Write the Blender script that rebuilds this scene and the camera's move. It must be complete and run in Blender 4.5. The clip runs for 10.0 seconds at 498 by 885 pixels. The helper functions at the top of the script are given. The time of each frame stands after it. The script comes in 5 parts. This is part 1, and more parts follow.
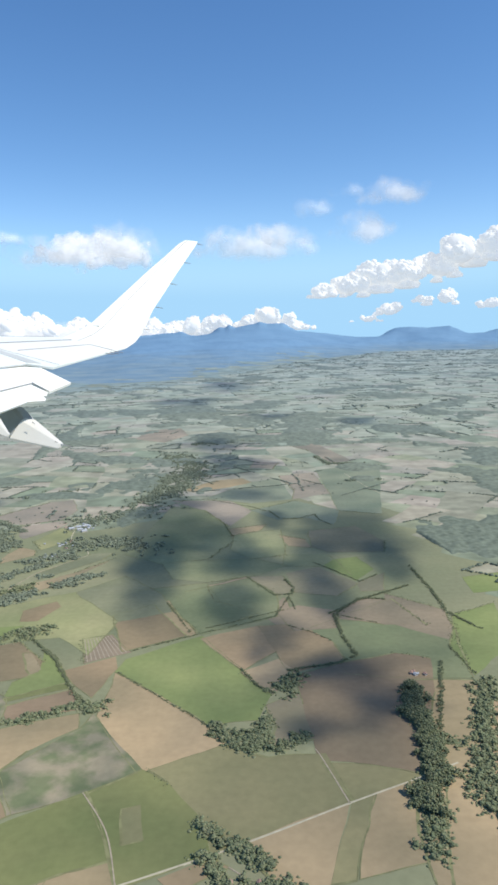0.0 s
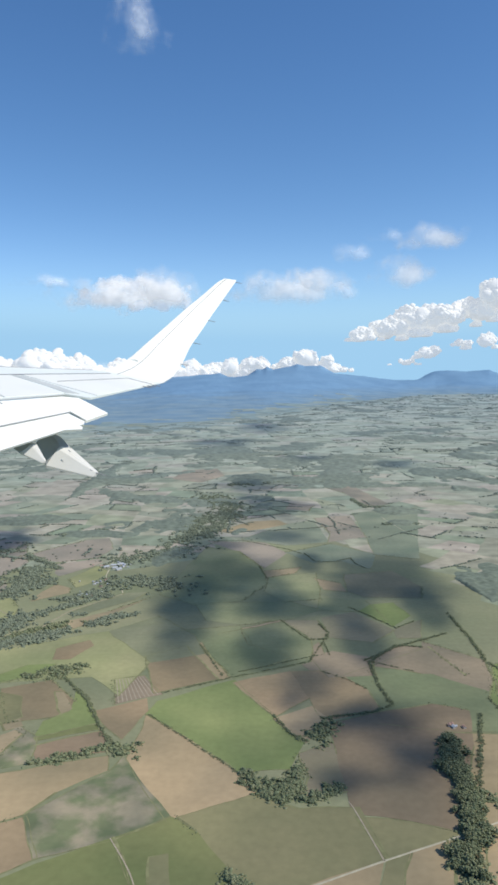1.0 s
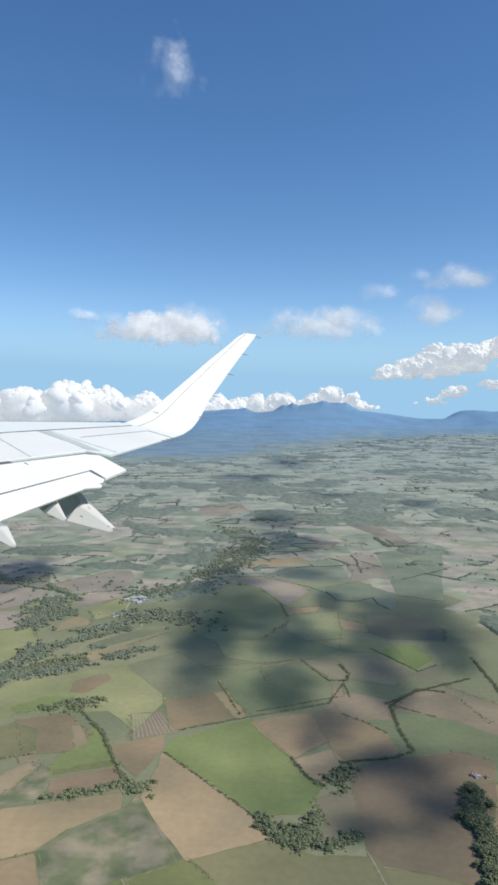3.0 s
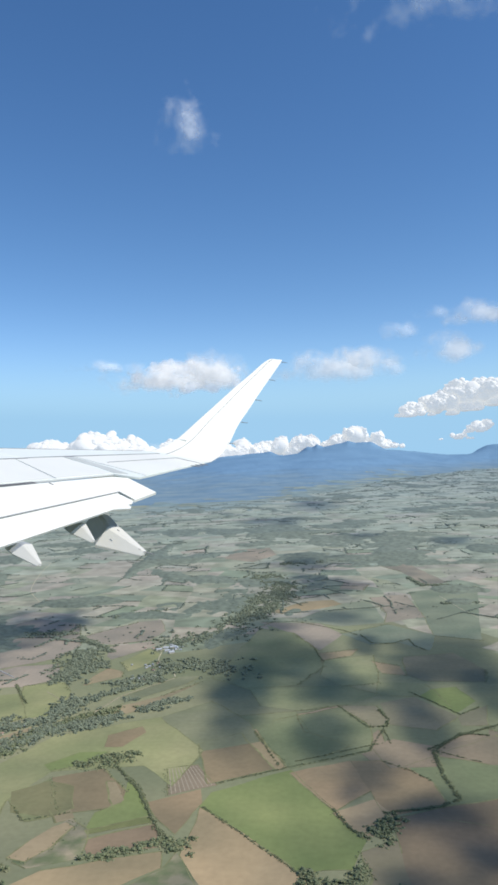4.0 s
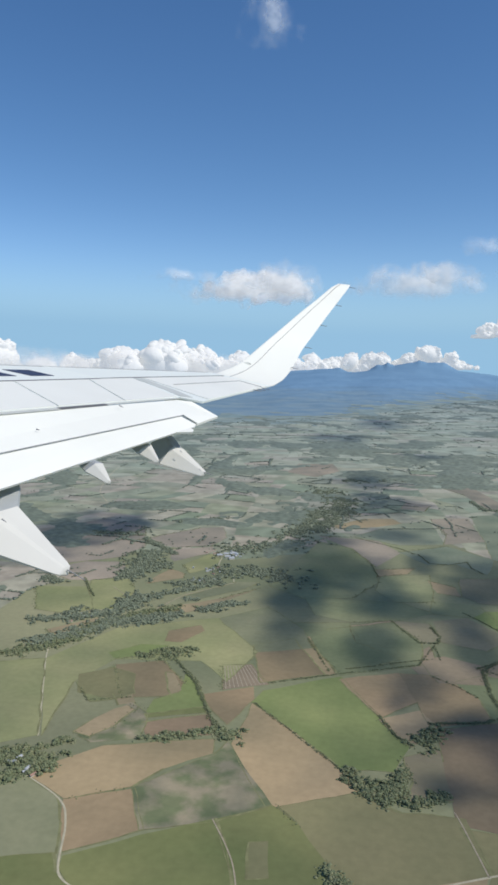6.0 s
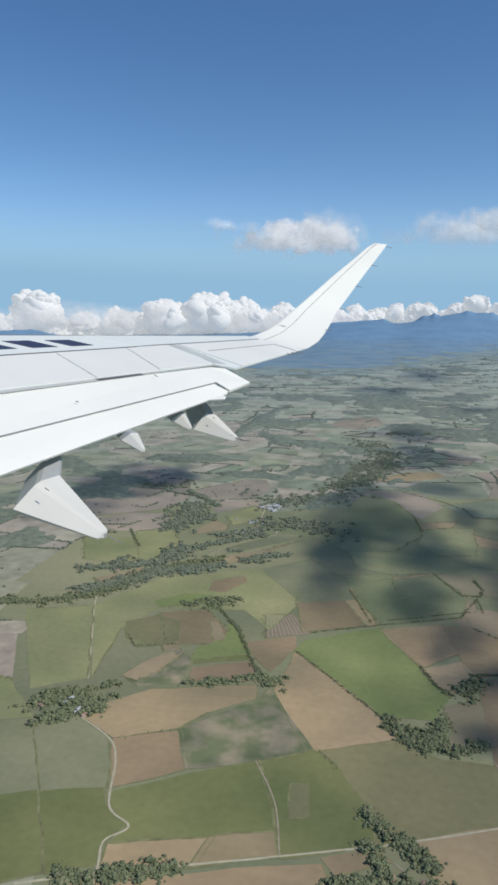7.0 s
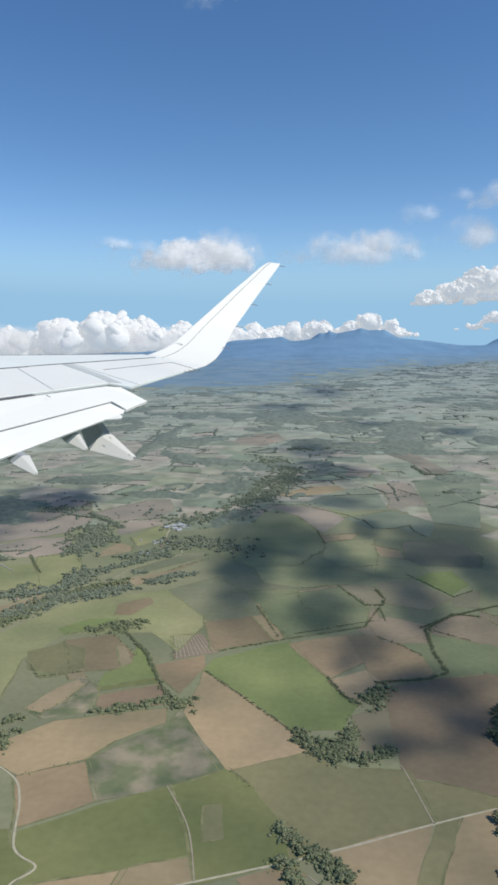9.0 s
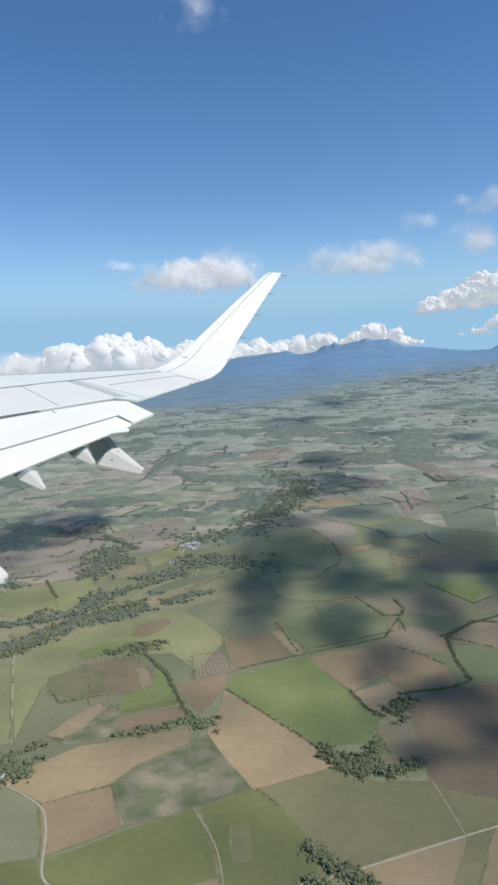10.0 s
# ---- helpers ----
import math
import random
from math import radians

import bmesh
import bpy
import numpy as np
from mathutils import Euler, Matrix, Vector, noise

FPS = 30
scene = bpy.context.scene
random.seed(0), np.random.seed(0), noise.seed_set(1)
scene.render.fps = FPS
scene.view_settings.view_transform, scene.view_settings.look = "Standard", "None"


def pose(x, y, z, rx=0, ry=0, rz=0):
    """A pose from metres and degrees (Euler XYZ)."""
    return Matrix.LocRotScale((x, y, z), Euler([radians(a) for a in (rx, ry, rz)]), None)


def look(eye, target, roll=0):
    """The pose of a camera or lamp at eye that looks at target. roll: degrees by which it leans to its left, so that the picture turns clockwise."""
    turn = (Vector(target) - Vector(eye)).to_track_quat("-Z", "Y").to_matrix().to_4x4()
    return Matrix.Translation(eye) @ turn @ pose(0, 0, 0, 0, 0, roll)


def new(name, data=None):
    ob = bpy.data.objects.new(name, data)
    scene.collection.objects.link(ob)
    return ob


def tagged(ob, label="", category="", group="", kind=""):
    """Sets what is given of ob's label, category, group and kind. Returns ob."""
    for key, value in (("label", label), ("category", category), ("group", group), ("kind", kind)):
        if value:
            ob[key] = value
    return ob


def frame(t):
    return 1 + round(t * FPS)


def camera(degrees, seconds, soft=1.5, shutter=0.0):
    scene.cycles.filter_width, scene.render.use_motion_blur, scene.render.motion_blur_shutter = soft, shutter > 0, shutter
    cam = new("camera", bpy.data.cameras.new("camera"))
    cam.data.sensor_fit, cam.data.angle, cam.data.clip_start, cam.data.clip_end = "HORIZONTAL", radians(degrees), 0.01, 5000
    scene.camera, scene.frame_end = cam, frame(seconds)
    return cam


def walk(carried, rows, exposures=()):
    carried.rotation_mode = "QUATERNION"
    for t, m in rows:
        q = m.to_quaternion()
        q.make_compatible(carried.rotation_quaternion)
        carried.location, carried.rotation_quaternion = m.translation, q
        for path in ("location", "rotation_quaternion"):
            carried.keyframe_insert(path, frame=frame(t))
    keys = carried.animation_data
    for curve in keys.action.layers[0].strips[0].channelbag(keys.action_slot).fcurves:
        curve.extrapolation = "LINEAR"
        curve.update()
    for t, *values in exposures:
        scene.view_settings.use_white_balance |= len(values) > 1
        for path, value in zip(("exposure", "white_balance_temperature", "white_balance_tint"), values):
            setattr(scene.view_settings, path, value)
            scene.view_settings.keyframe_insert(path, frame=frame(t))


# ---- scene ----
GROUND = 110.8   # height of the eye over the land
cam = camera(38.0, 10.0, soft=3.0)
PATH = [
    (0.0, -0.340, 0.487, -0.219, 81.31, 1.31, -2.55),
    (0.5, -0.356, 0.605, -0.338, 83.11, 1.90, -1.31),
    (1.0, -0.323, 0.501, -0.304, 84.63, 0.74, 0.42),
    (1.5, -0.265, 0.372, -0.202, 83.90, 0.41, 0.86),
    (2.0, -0.195, 0.152, -0.035, 83.54, -0.31, 1.08),
    (2.5, -0.151, 0.005, 0.031, 85.19, -1.36, 1.80),
    (4.0, -0.280, 0.471, -0.315, 90.92, 2.01, 4.39),
    (4.5, -0.295, 0.474, -0.373, 91.77, 0.51, 4.00),
    (5.0, -0.291, 0.453, -0.378, 90.11, -0.31, 4.38),
    (5.5, -0.281, 0.462, -0.322, 88.91, -0.80, 4.49),
    (6.0, -0.156, 0.140, -0.163, 84.16, -0.66, 9.79),
    (7.5, 0.023, -0.098, 0.003, 80.27, -0.16, 13.29),
    (8.0, 0.027, -0.001, -0.004, 82.08, -0.14, 10.05),
    (8.5, 0.032, -0.012, -0.042, 81.96, 0.83, 6.46),
    (9.0, 0.041, -0.061, -0.012, 81.83, 0.28, 5.30),
    (9.5, 0.074, -0.091, -0.005, 82.00, 1.34, 4.64),
    (10.0, 0.042, 0.008, -0.098, 83.07, 3.12, 5.73),
]
EXPOSURES = [(0.0, 0.42), (0.5, 0.36), (1.0, 0.25), (2.5, 0.15), (4.5, 0.25), (5.5, 0.15), (6.0, 0.0), (7.5, -0.1), (8.5, 0.0), (10.0, 0.05)]
walk(cam, [(t, pose(x, y, GROUND + z, rx, ry, rz)) for t, x, y, z, rx, ry, rz in PATH], EXPOSURES)

# ---- light ----
SUN = Vector((0.648, -0.211, 0.731)).normalized()
world = bpy.data.worlds.new("sky")
scene.world = world
world.use_nodes = True
wn = world.node_tree.nodes
sky = wn.new("ShaderNodeTexSky")
sky.sky_type = "NISHITA"
sky.sun_disc = False
sky.sun_elevation = math.asin(SUN.z)
sky.sun_rotation = math.atan2(SUN.x, SUN.y)
sky.altitude, sky.air_density, sky.dust_density, sky.ozone_density = 600, 1.0, 0.15, 3.0
wn["Background"].inputs["Strength"].default_value = 0.114
tone = wn.new("ShaderNodeHueSaturation")
tone.inputs["Hue"].default_value = 0.503
tone.inputs["Saturation"].default_value = 1.2
world.node_tree.links.new(sky.outputs["Color"], tone.inputs["Color"])
red = wn.new("ShaderNodeSeparateColor")
low = wn.new("ShaderNodeMapRange")
low.interpolation_type = "SMOOTHSTEP"
low.inputs["From Min"].default_value, low.inputs["From Max"].default_value = 1.2, 5.2
clear = wn.new("ShaderNodeMix")   # where the sky brightens at the horizon it is a pale blue, not yellow
clear.data_type = "RGBA"
clear.inputs[7].default_value = (2.65, 4.6, 6.45, 1)
near_low = wn.new("ShaderNodeMapRange")
near_low.interpolation_type = "SMOOTHSTEP"
near_low.inputs["From Min"].default_value, near_low.inputs["From Max"].default_value = 0.6, 2.4
bluer = wn.new("ShaderNodeMix")
bluer.data_type, bluer.blend_type = "RGBA", "MULTIPLY"
bluer.inputs[7].default_value = (1.0, 1.03, 1.1, 1)
for a_, b_ in ((red.outputs[0], near_low.inputs["Value"]), (near_low.outputs[0], bluer.inputs[0]), (tone.outputs["Color"], bluer.inputs[6]), (bluer.outputs[2], clear.inputs[6])):
    world.node_tree.links.new(a_, b_)
for a_, b_ in ((tone.outputs["Color"], red.inputs[0]), (red.outputs[0], low.inputs["Value"]), (low.outputs[0], clear.inputs[0]), (clear.outputs[2], wn["Background"].inputs["Color"])):
    world.node_tree.links.new(a_, b_)
lamp = bpy.data.lights.new("sun", "SUN")
lamp.energy, lamp.angle, lamp.color = 3.8, radians(0.6), (1.0, 0.95, 0.87)
sun = new("sun", lamp)
sun.matrix_world = look((0, 0, 600), Vector((0, 0, 600)) - SUN)


# ---- materials ----
def material(name):
    m = bpy.data.materials.new(name)
    m.use_nodes = True
    nt = m.node_tree
    return m, nt, nt.nodes["Principled BSDF"]


def ramp(nt, source, *stops):
    r = nt.nodes.new("ShaderNodeValToRGB")
    while len(r.color_ramp.elements) < len(stops):
        r.color_ramp.elements.new(0.5)
    for e, (p, c) in zip(r.color_ramp.elements, stops):
        e.position, e.color = p, (*c, 1)
    nt.links.new(source, r.inputs["Fac"])
    return r.outputs["Color"]


def noise_tex(nt, scale, detail=4.0, stretch=None, turn=0.0):
    pos = nt.nodes.new("ShaderNodeNewGeometry").outputs["Position"]
    if stretch:
        mp = nt.nodes.new("ShaderNodeMapping")
        mp.inputs["Rotation"].default_value = (0, 0, radians(turn))
        mp.inputs["Scale"].default_value = stretch
        nt.links.new(pos, mp.inputs["Vector"])
        pos = mp.outputs["Vector"]
    n = nt.nodes.new("ShaderNodeTexNoise")
    n.inputs["Scale"].default_value, n.inputs["Detail"].default_value = scale, detail
    nt.links.new(pos, n.inputs["Vector"])
    return n.outputs["Fac"]


def mix(nt, fac, a, b, mode="MIX"):
    m = nt.nodes.new("ShaderNodeMix")
    m.data_type, m.blend_type = "RGBA", mode
    for sock, v in ((m.inputs[0], fac), (m.inputs[6], a), (m.inputs[7], b)):
        if isinstance(v, (int, float)):
            sock.default_value = v
        elif isinstance(v, tuple):
            sock.default_value = (*v, 1)
        else:
            nt.links.new(v, sock)
    return m.outputs[2]


def math_node(nt, op, a, b=0.0, c=0.0):
    m = nt.nodes.new("ShaderNodeMath")
    m.operation = op
    for sock, v in zip(m.inputs, (a, b, c)):
        if isinstance(v, (int, float)):
            sock.default_value = v
        else:
            nt.links.new(v, sock)
    return m.outputs[0]


def bump(nt, p, height, strength, distance):
    b = nt.nodes.new("ShaderNodeBump")
    b.inputs["Strength"].default_value, b.inputs["Distance"].default_value = strength, distance
    nt.links.new(height, b.inputs["Height"])
    nt.links.new(b.outputs["Normal"], p.inputs["Normal"])


def crop(name, base, second, furrow=0.0, turn=20.0, patch=0.03, spread=0.6):
    """Soil or a crop: large soft patches, fine grain, and rows of the plough or drill."""
    m, nt, p = material(name)
    big, fine = noise_tex(nt, patch, 5.0), noise_tex(nt, 0.45, 4.0)
    col = ramp(nt, big, (0.5 - spread / 3, base), (0.5 + spread / 3, second))
    drag = noise_tex(nt, 1.0, 4.0, (0.02, 0.25, 1.0), turn)
    col = mix(nt, math_node(nt, "MULTIPLY", drag, 0.3), col, tuple(c * 0.68 for c in second))
    broad = ramp(nt, noise_tex(nt, patch * 0.7, 2.0), (0.36, (0.76, 0.8, 0.8)), (0.64, (1.2, 1.16, 1.12)))
    col = mix(nt, 1.0, col, broad, "MULTIPLY")
    grain = ramp(nt, fine, (0.3, (0.93,) * 3), (0.7, (1.06,) * 3))
    col = mix(nt, 1.0, col, grain, "MULTIPLY")
    rnd = nt.nodes.new("ShaderNodeObjectInfo").outputs["Random"]
    shade = ramp(nt, rnd, (0.0, (0.86, 0.88, 0.86)), (1.0, (1.12, 1.08, 1.06)))
    col = mix(nt, 1.0, col, shade, "MULTIPLY")
    if furrow:
        rows = noise_tex(nt, 1.0, 1.0, (0.03, furrow, 1.0), turn)
        col = mix(nt, math_node(nt, "MULTIPLY", rows, 0.5), col, tuple(c * 0.6 for c in base))
    nt.links.new(col, p.inputs["Base Color"])
    p.inputs["Roughness"].default_value = 0.95
    p.inputs["Specular IOR Level"].default_value = 0.1
    bump(nt, p, fine, 0.15, 0.05)
    return m


CROPS = {
    "tan": (crop("tan_soil", (0.375, 0.297, 0.182), (0.322, 0.256, 0.154), 0.0, 25), "bare tan ploughed field with faint wheel marks"),
    "brown": (crop("brown_soil", (0.268, 0.208, 0.13), (0.318, 0.25, 0.155), 0.0, -30), "bare brown field of dry harrowed soil"),
    "soil": (crop("umber_soil", (0.242, 0.182, 0.122), (0.292, 0.226, 0.15), 0.0, 40), "dull reddish brown field of fallow soil"),
    "olive": (crop("olive_crop", (0.208, 0.207, 0.11), (0.262, 0.238, 0.132), 0.0, 15), "olive field of thin young crop"),
    "green": (crop("green_crop", (0.224, 0.25, 0.122), (0.276, 0.278, 0.15), 0.0, -20), "soft green field of young cane"),
    "dark": (crop("dark_crop", (0.158, 0.186, 0.078), (0.205, 0.212, 0.097), 0.0, 30), "deep green field of grown crop"),
    "bright": (crop("bright_crop", (0.19, 0.24, 0.094), (0.235, 0.268, 0.115), 0.0, 60), "bright fresh green field of standing crop"),
    "mottled": (crop("mottled_crop", (0.16, 0.19, 0.1), (0.33, 0.285, 0.2), 0.0, 10, 0.11, 0.24), "mottled green and tan field with bare patches"),
    "pale": (crop("pale_grass", (0.28, 0.275, 0.18), (0.235, 0.245, 0.145), 0.0, 35), "pale dry green pasture"),
    "straw": (crop("straw_field", (0.385, 0.312, 0.2), (0.318, 0.257, 0.162), 0.0, 70), "straw coloured harvested field"),
    "furrow": (crop("furrowed_field", (0.35, 0.295, 0.2), (0.25, 0.225, 0.14), 1.2, 60), "pale field striped by cut rows"),
    # Crops for distant fields: haze is put into these five colours.
    "hazy_green": (crop("hazy_green_crop", (0.2, 0.24, 0.175), (0.24, 0.262, 0.19), 0.0, 20), "broad green field far out on the plain, haze in its colour"),
    "hazy_tan": (crop("hazy_tan_soil", (0.31, 0.275, 0.218), (0.27, 0.245, 0.2), 0.0, -15), "broad tan field far out on the plain, haze in its colour"),
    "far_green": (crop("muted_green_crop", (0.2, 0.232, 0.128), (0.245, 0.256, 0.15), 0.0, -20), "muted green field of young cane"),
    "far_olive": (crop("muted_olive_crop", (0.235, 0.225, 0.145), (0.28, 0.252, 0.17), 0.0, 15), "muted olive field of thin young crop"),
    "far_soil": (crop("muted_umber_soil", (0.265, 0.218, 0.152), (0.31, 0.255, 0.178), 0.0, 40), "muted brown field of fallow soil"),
    "orchard": (crop("orchard_soil", (0.26, 0.215, 0.155), (0.225, 0.185, 0.135), 0.0, 60), "brown plot planted in straight hedge rows"),
}


def plain(name, colour, rough=0.6, vary=0.12, scale=3.0, spec=0.3, metal=0.0, relief=0.0):
    m, nt, p = material(name)
    n = noise_tex(nt, scale, 5.0)
    lo, hi = tuple(c * (1 - vary) for c in colour), tuple(min(1, c * (1 + vary)) for c in colour)
    nt.links.new(ramp(nt, n, (0.3, lo), (0.7, hi)), p.inputs["Base Color"])
    p.inputs["Roughness"].default_value, p.inputs["Metallic"].default_value = rough, metal
    p.inputs["Specular IOR Level"].default_value = spec
    if relief:
        bump(nt, p, n, 0.5, relief)
    return m


def islands(name, rough, *stops, scale=0.4):
    """Many pieces in one mesh, each with a tone of its own."""
    m, nt, p = material(name)
    rnd = nt.nodes.new("ShaderNodeNewGeometry").outputs["Random Per Island"]
    col = ramp(nt, rnd, *stops)
    grain = ramp(nt, noise_tex(nt, scale, 4.0), (0.3, (0.75,) * 3), (0.7, (1.2,) * 3))
    nt.links.new(mix(nt, 1.0, col, grain, "MULTIPLY"), p.inputs["Base Color"])
    p.inputs["Roughness"].default_value = rough
    p.inputs["Specular IOR Level"].default_value = 0.1
    return m


GROUND_MAT = crop("grassland", (0.2, 0.225, 0.13), (0.25, 0.25, 0.155), 0.0, 12, 0.012, 0.5)
FIELD_TONES = ((0.125, 0.165, 0.0941), (0.261, 0.272, 0.156), (0.314, 0.299, 0.2), (0.403, 0.326, 0.251), (0.178, 0.224, 0.125), (0.314, 0.256, 0.2), (0.407, 0.363, 0.263), (0.146, 0.187, 0.107), (0.35, 0.288, 0.226))
LEAF_TONES = ((0.105, 0.135, 0.095), (0.125, 0.152, 0.105), (0.15, 0.175, 0.118))
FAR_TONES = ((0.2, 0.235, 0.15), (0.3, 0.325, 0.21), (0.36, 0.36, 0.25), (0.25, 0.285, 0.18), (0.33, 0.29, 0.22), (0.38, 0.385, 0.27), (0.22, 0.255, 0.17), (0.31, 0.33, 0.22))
# Haze colour that the distant ground, fields and woods are blended towards.
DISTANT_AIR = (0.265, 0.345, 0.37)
gt = GROUND_MAT.node_tree   # far grass is paled by haze blended into its colour
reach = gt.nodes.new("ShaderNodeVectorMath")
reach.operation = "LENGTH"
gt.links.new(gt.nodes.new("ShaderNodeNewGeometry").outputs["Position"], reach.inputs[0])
# dry: how much of the haze colour is mixed in, growing with distance.
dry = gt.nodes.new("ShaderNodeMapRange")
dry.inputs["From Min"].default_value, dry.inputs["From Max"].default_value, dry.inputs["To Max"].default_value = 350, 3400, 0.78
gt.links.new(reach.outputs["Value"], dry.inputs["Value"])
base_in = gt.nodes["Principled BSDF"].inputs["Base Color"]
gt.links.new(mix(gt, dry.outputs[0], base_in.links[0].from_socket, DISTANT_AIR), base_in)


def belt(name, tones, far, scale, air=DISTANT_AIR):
    """Fields or woods of one belt of the plain, haze painted into far ones."""
    hazed = [w + (d - w) * min(1.0, (1.2 * far) ** 1.4) for w, d in zip((0.3, 0.315, 0.24), air)]
    soft = [tuple(c * (1 - far) + d * far for c, d in zip(t, hazed)) for t in tones]
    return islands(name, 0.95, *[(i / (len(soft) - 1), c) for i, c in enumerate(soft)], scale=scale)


# Foliage of the groves farther off, lightened to carry haze in its colour.
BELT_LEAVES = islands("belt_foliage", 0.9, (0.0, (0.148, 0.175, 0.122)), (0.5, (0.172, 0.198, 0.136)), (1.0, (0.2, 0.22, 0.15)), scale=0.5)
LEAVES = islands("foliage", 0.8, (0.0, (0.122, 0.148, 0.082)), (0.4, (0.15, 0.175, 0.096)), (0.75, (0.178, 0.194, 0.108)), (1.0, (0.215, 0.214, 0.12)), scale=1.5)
BARK = plain("bark", (0.13, 0.1, 0.07), 0.9)
DIRT = plain("pale_dirt", (0.42, 0.38, 0.265), 0.95, 0.15, 0.5)
TRACK = plain("worn_track", (0.33, 0.28, 0.2), 0.95, 0.2, 0.6)
WHITE = plain("white_wing_paint", (0.748, 0.75, 0.688), 0.48, 0.03, 1.1, 0.22)
# White paint made cooler: the sky's reflection is put into the tone.
SKIN = plain("sky_toned_wing_paint", (0.7, 0.735, 0.69), 0.5, 0.03, 0.9, 0.2)
# Cream paint, darkened in place of light that meets it at low angle.
CREAM = plain("cream_fairing_paint", (0.57, 0.56, 0.515), 0.5, 0.05, 2.5, 0.25)
# Grey of the fairing mounts, with the shade under the flap painted in.
SHADE = plain("shaded_mount_grey", (0.37, 0.39, 0.39), 0.6)
GREY = plain("grey_sealant", (0.5, 0.515, 0.48), 0.5, 0.06, 2.0)
SEAM = plain("dark_panel_seam", (0.24, 0.24, 0.25), 0.7)
# For dark joints, and for the flap slot's shade as a colour.
DARK = plain("dark_seam_slot_shade", (0.12, 0.12, 0.125), 0.7)
NAVY = plain("navy_lettering", (0.04, 0.05, 0.09), 0.5)
HOUSE_WALL = plain("limewashed_wall", (0.45, 0.42, 0.37), 0.9, 0.15, 2.0)
TIN = plain("tin_roof", (0.38, 0.4, 0.41), 0.45, 0.15, 1.5, 0.5)
RUST = plain("rusted_roof", (0.32, 0.2, 0.15), 0.7, 0.2, 1.5)


def mountain_material():
    m, nt, p = material("haze_blue_forest")
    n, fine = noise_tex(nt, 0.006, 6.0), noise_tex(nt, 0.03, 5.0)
    # The forest is coloured blue in place of the haze before it.
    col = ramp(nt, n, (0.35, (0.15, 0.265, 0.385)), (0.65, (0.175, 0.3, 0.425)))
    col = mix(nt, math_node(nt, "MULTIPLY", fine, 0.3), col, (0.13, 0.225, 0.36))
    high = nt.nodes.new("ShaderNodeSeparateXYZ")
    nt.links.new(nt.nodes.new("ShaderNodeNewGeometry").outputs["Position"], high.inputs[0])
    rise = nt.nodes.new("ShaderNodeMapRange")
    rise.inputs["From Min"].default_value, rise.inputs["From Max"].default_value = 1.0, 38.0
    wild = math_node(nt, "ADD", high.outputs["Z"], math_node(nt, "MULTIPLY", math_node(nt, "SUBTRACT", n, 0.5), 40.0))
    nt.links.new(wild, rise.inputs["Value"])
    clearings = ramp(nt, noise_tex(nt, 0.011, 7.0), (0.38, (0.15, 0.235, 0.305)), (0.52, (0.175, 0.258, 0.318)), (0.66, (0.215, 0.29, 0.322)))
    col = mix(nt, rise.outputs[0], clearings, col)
    nt.links.new(col, p.inputs["Base Color"])
    p.inputs["Roughness"].default_value = 1.0
    p.inputs["Specular IOR Level"].default_value = 0.0
    return m


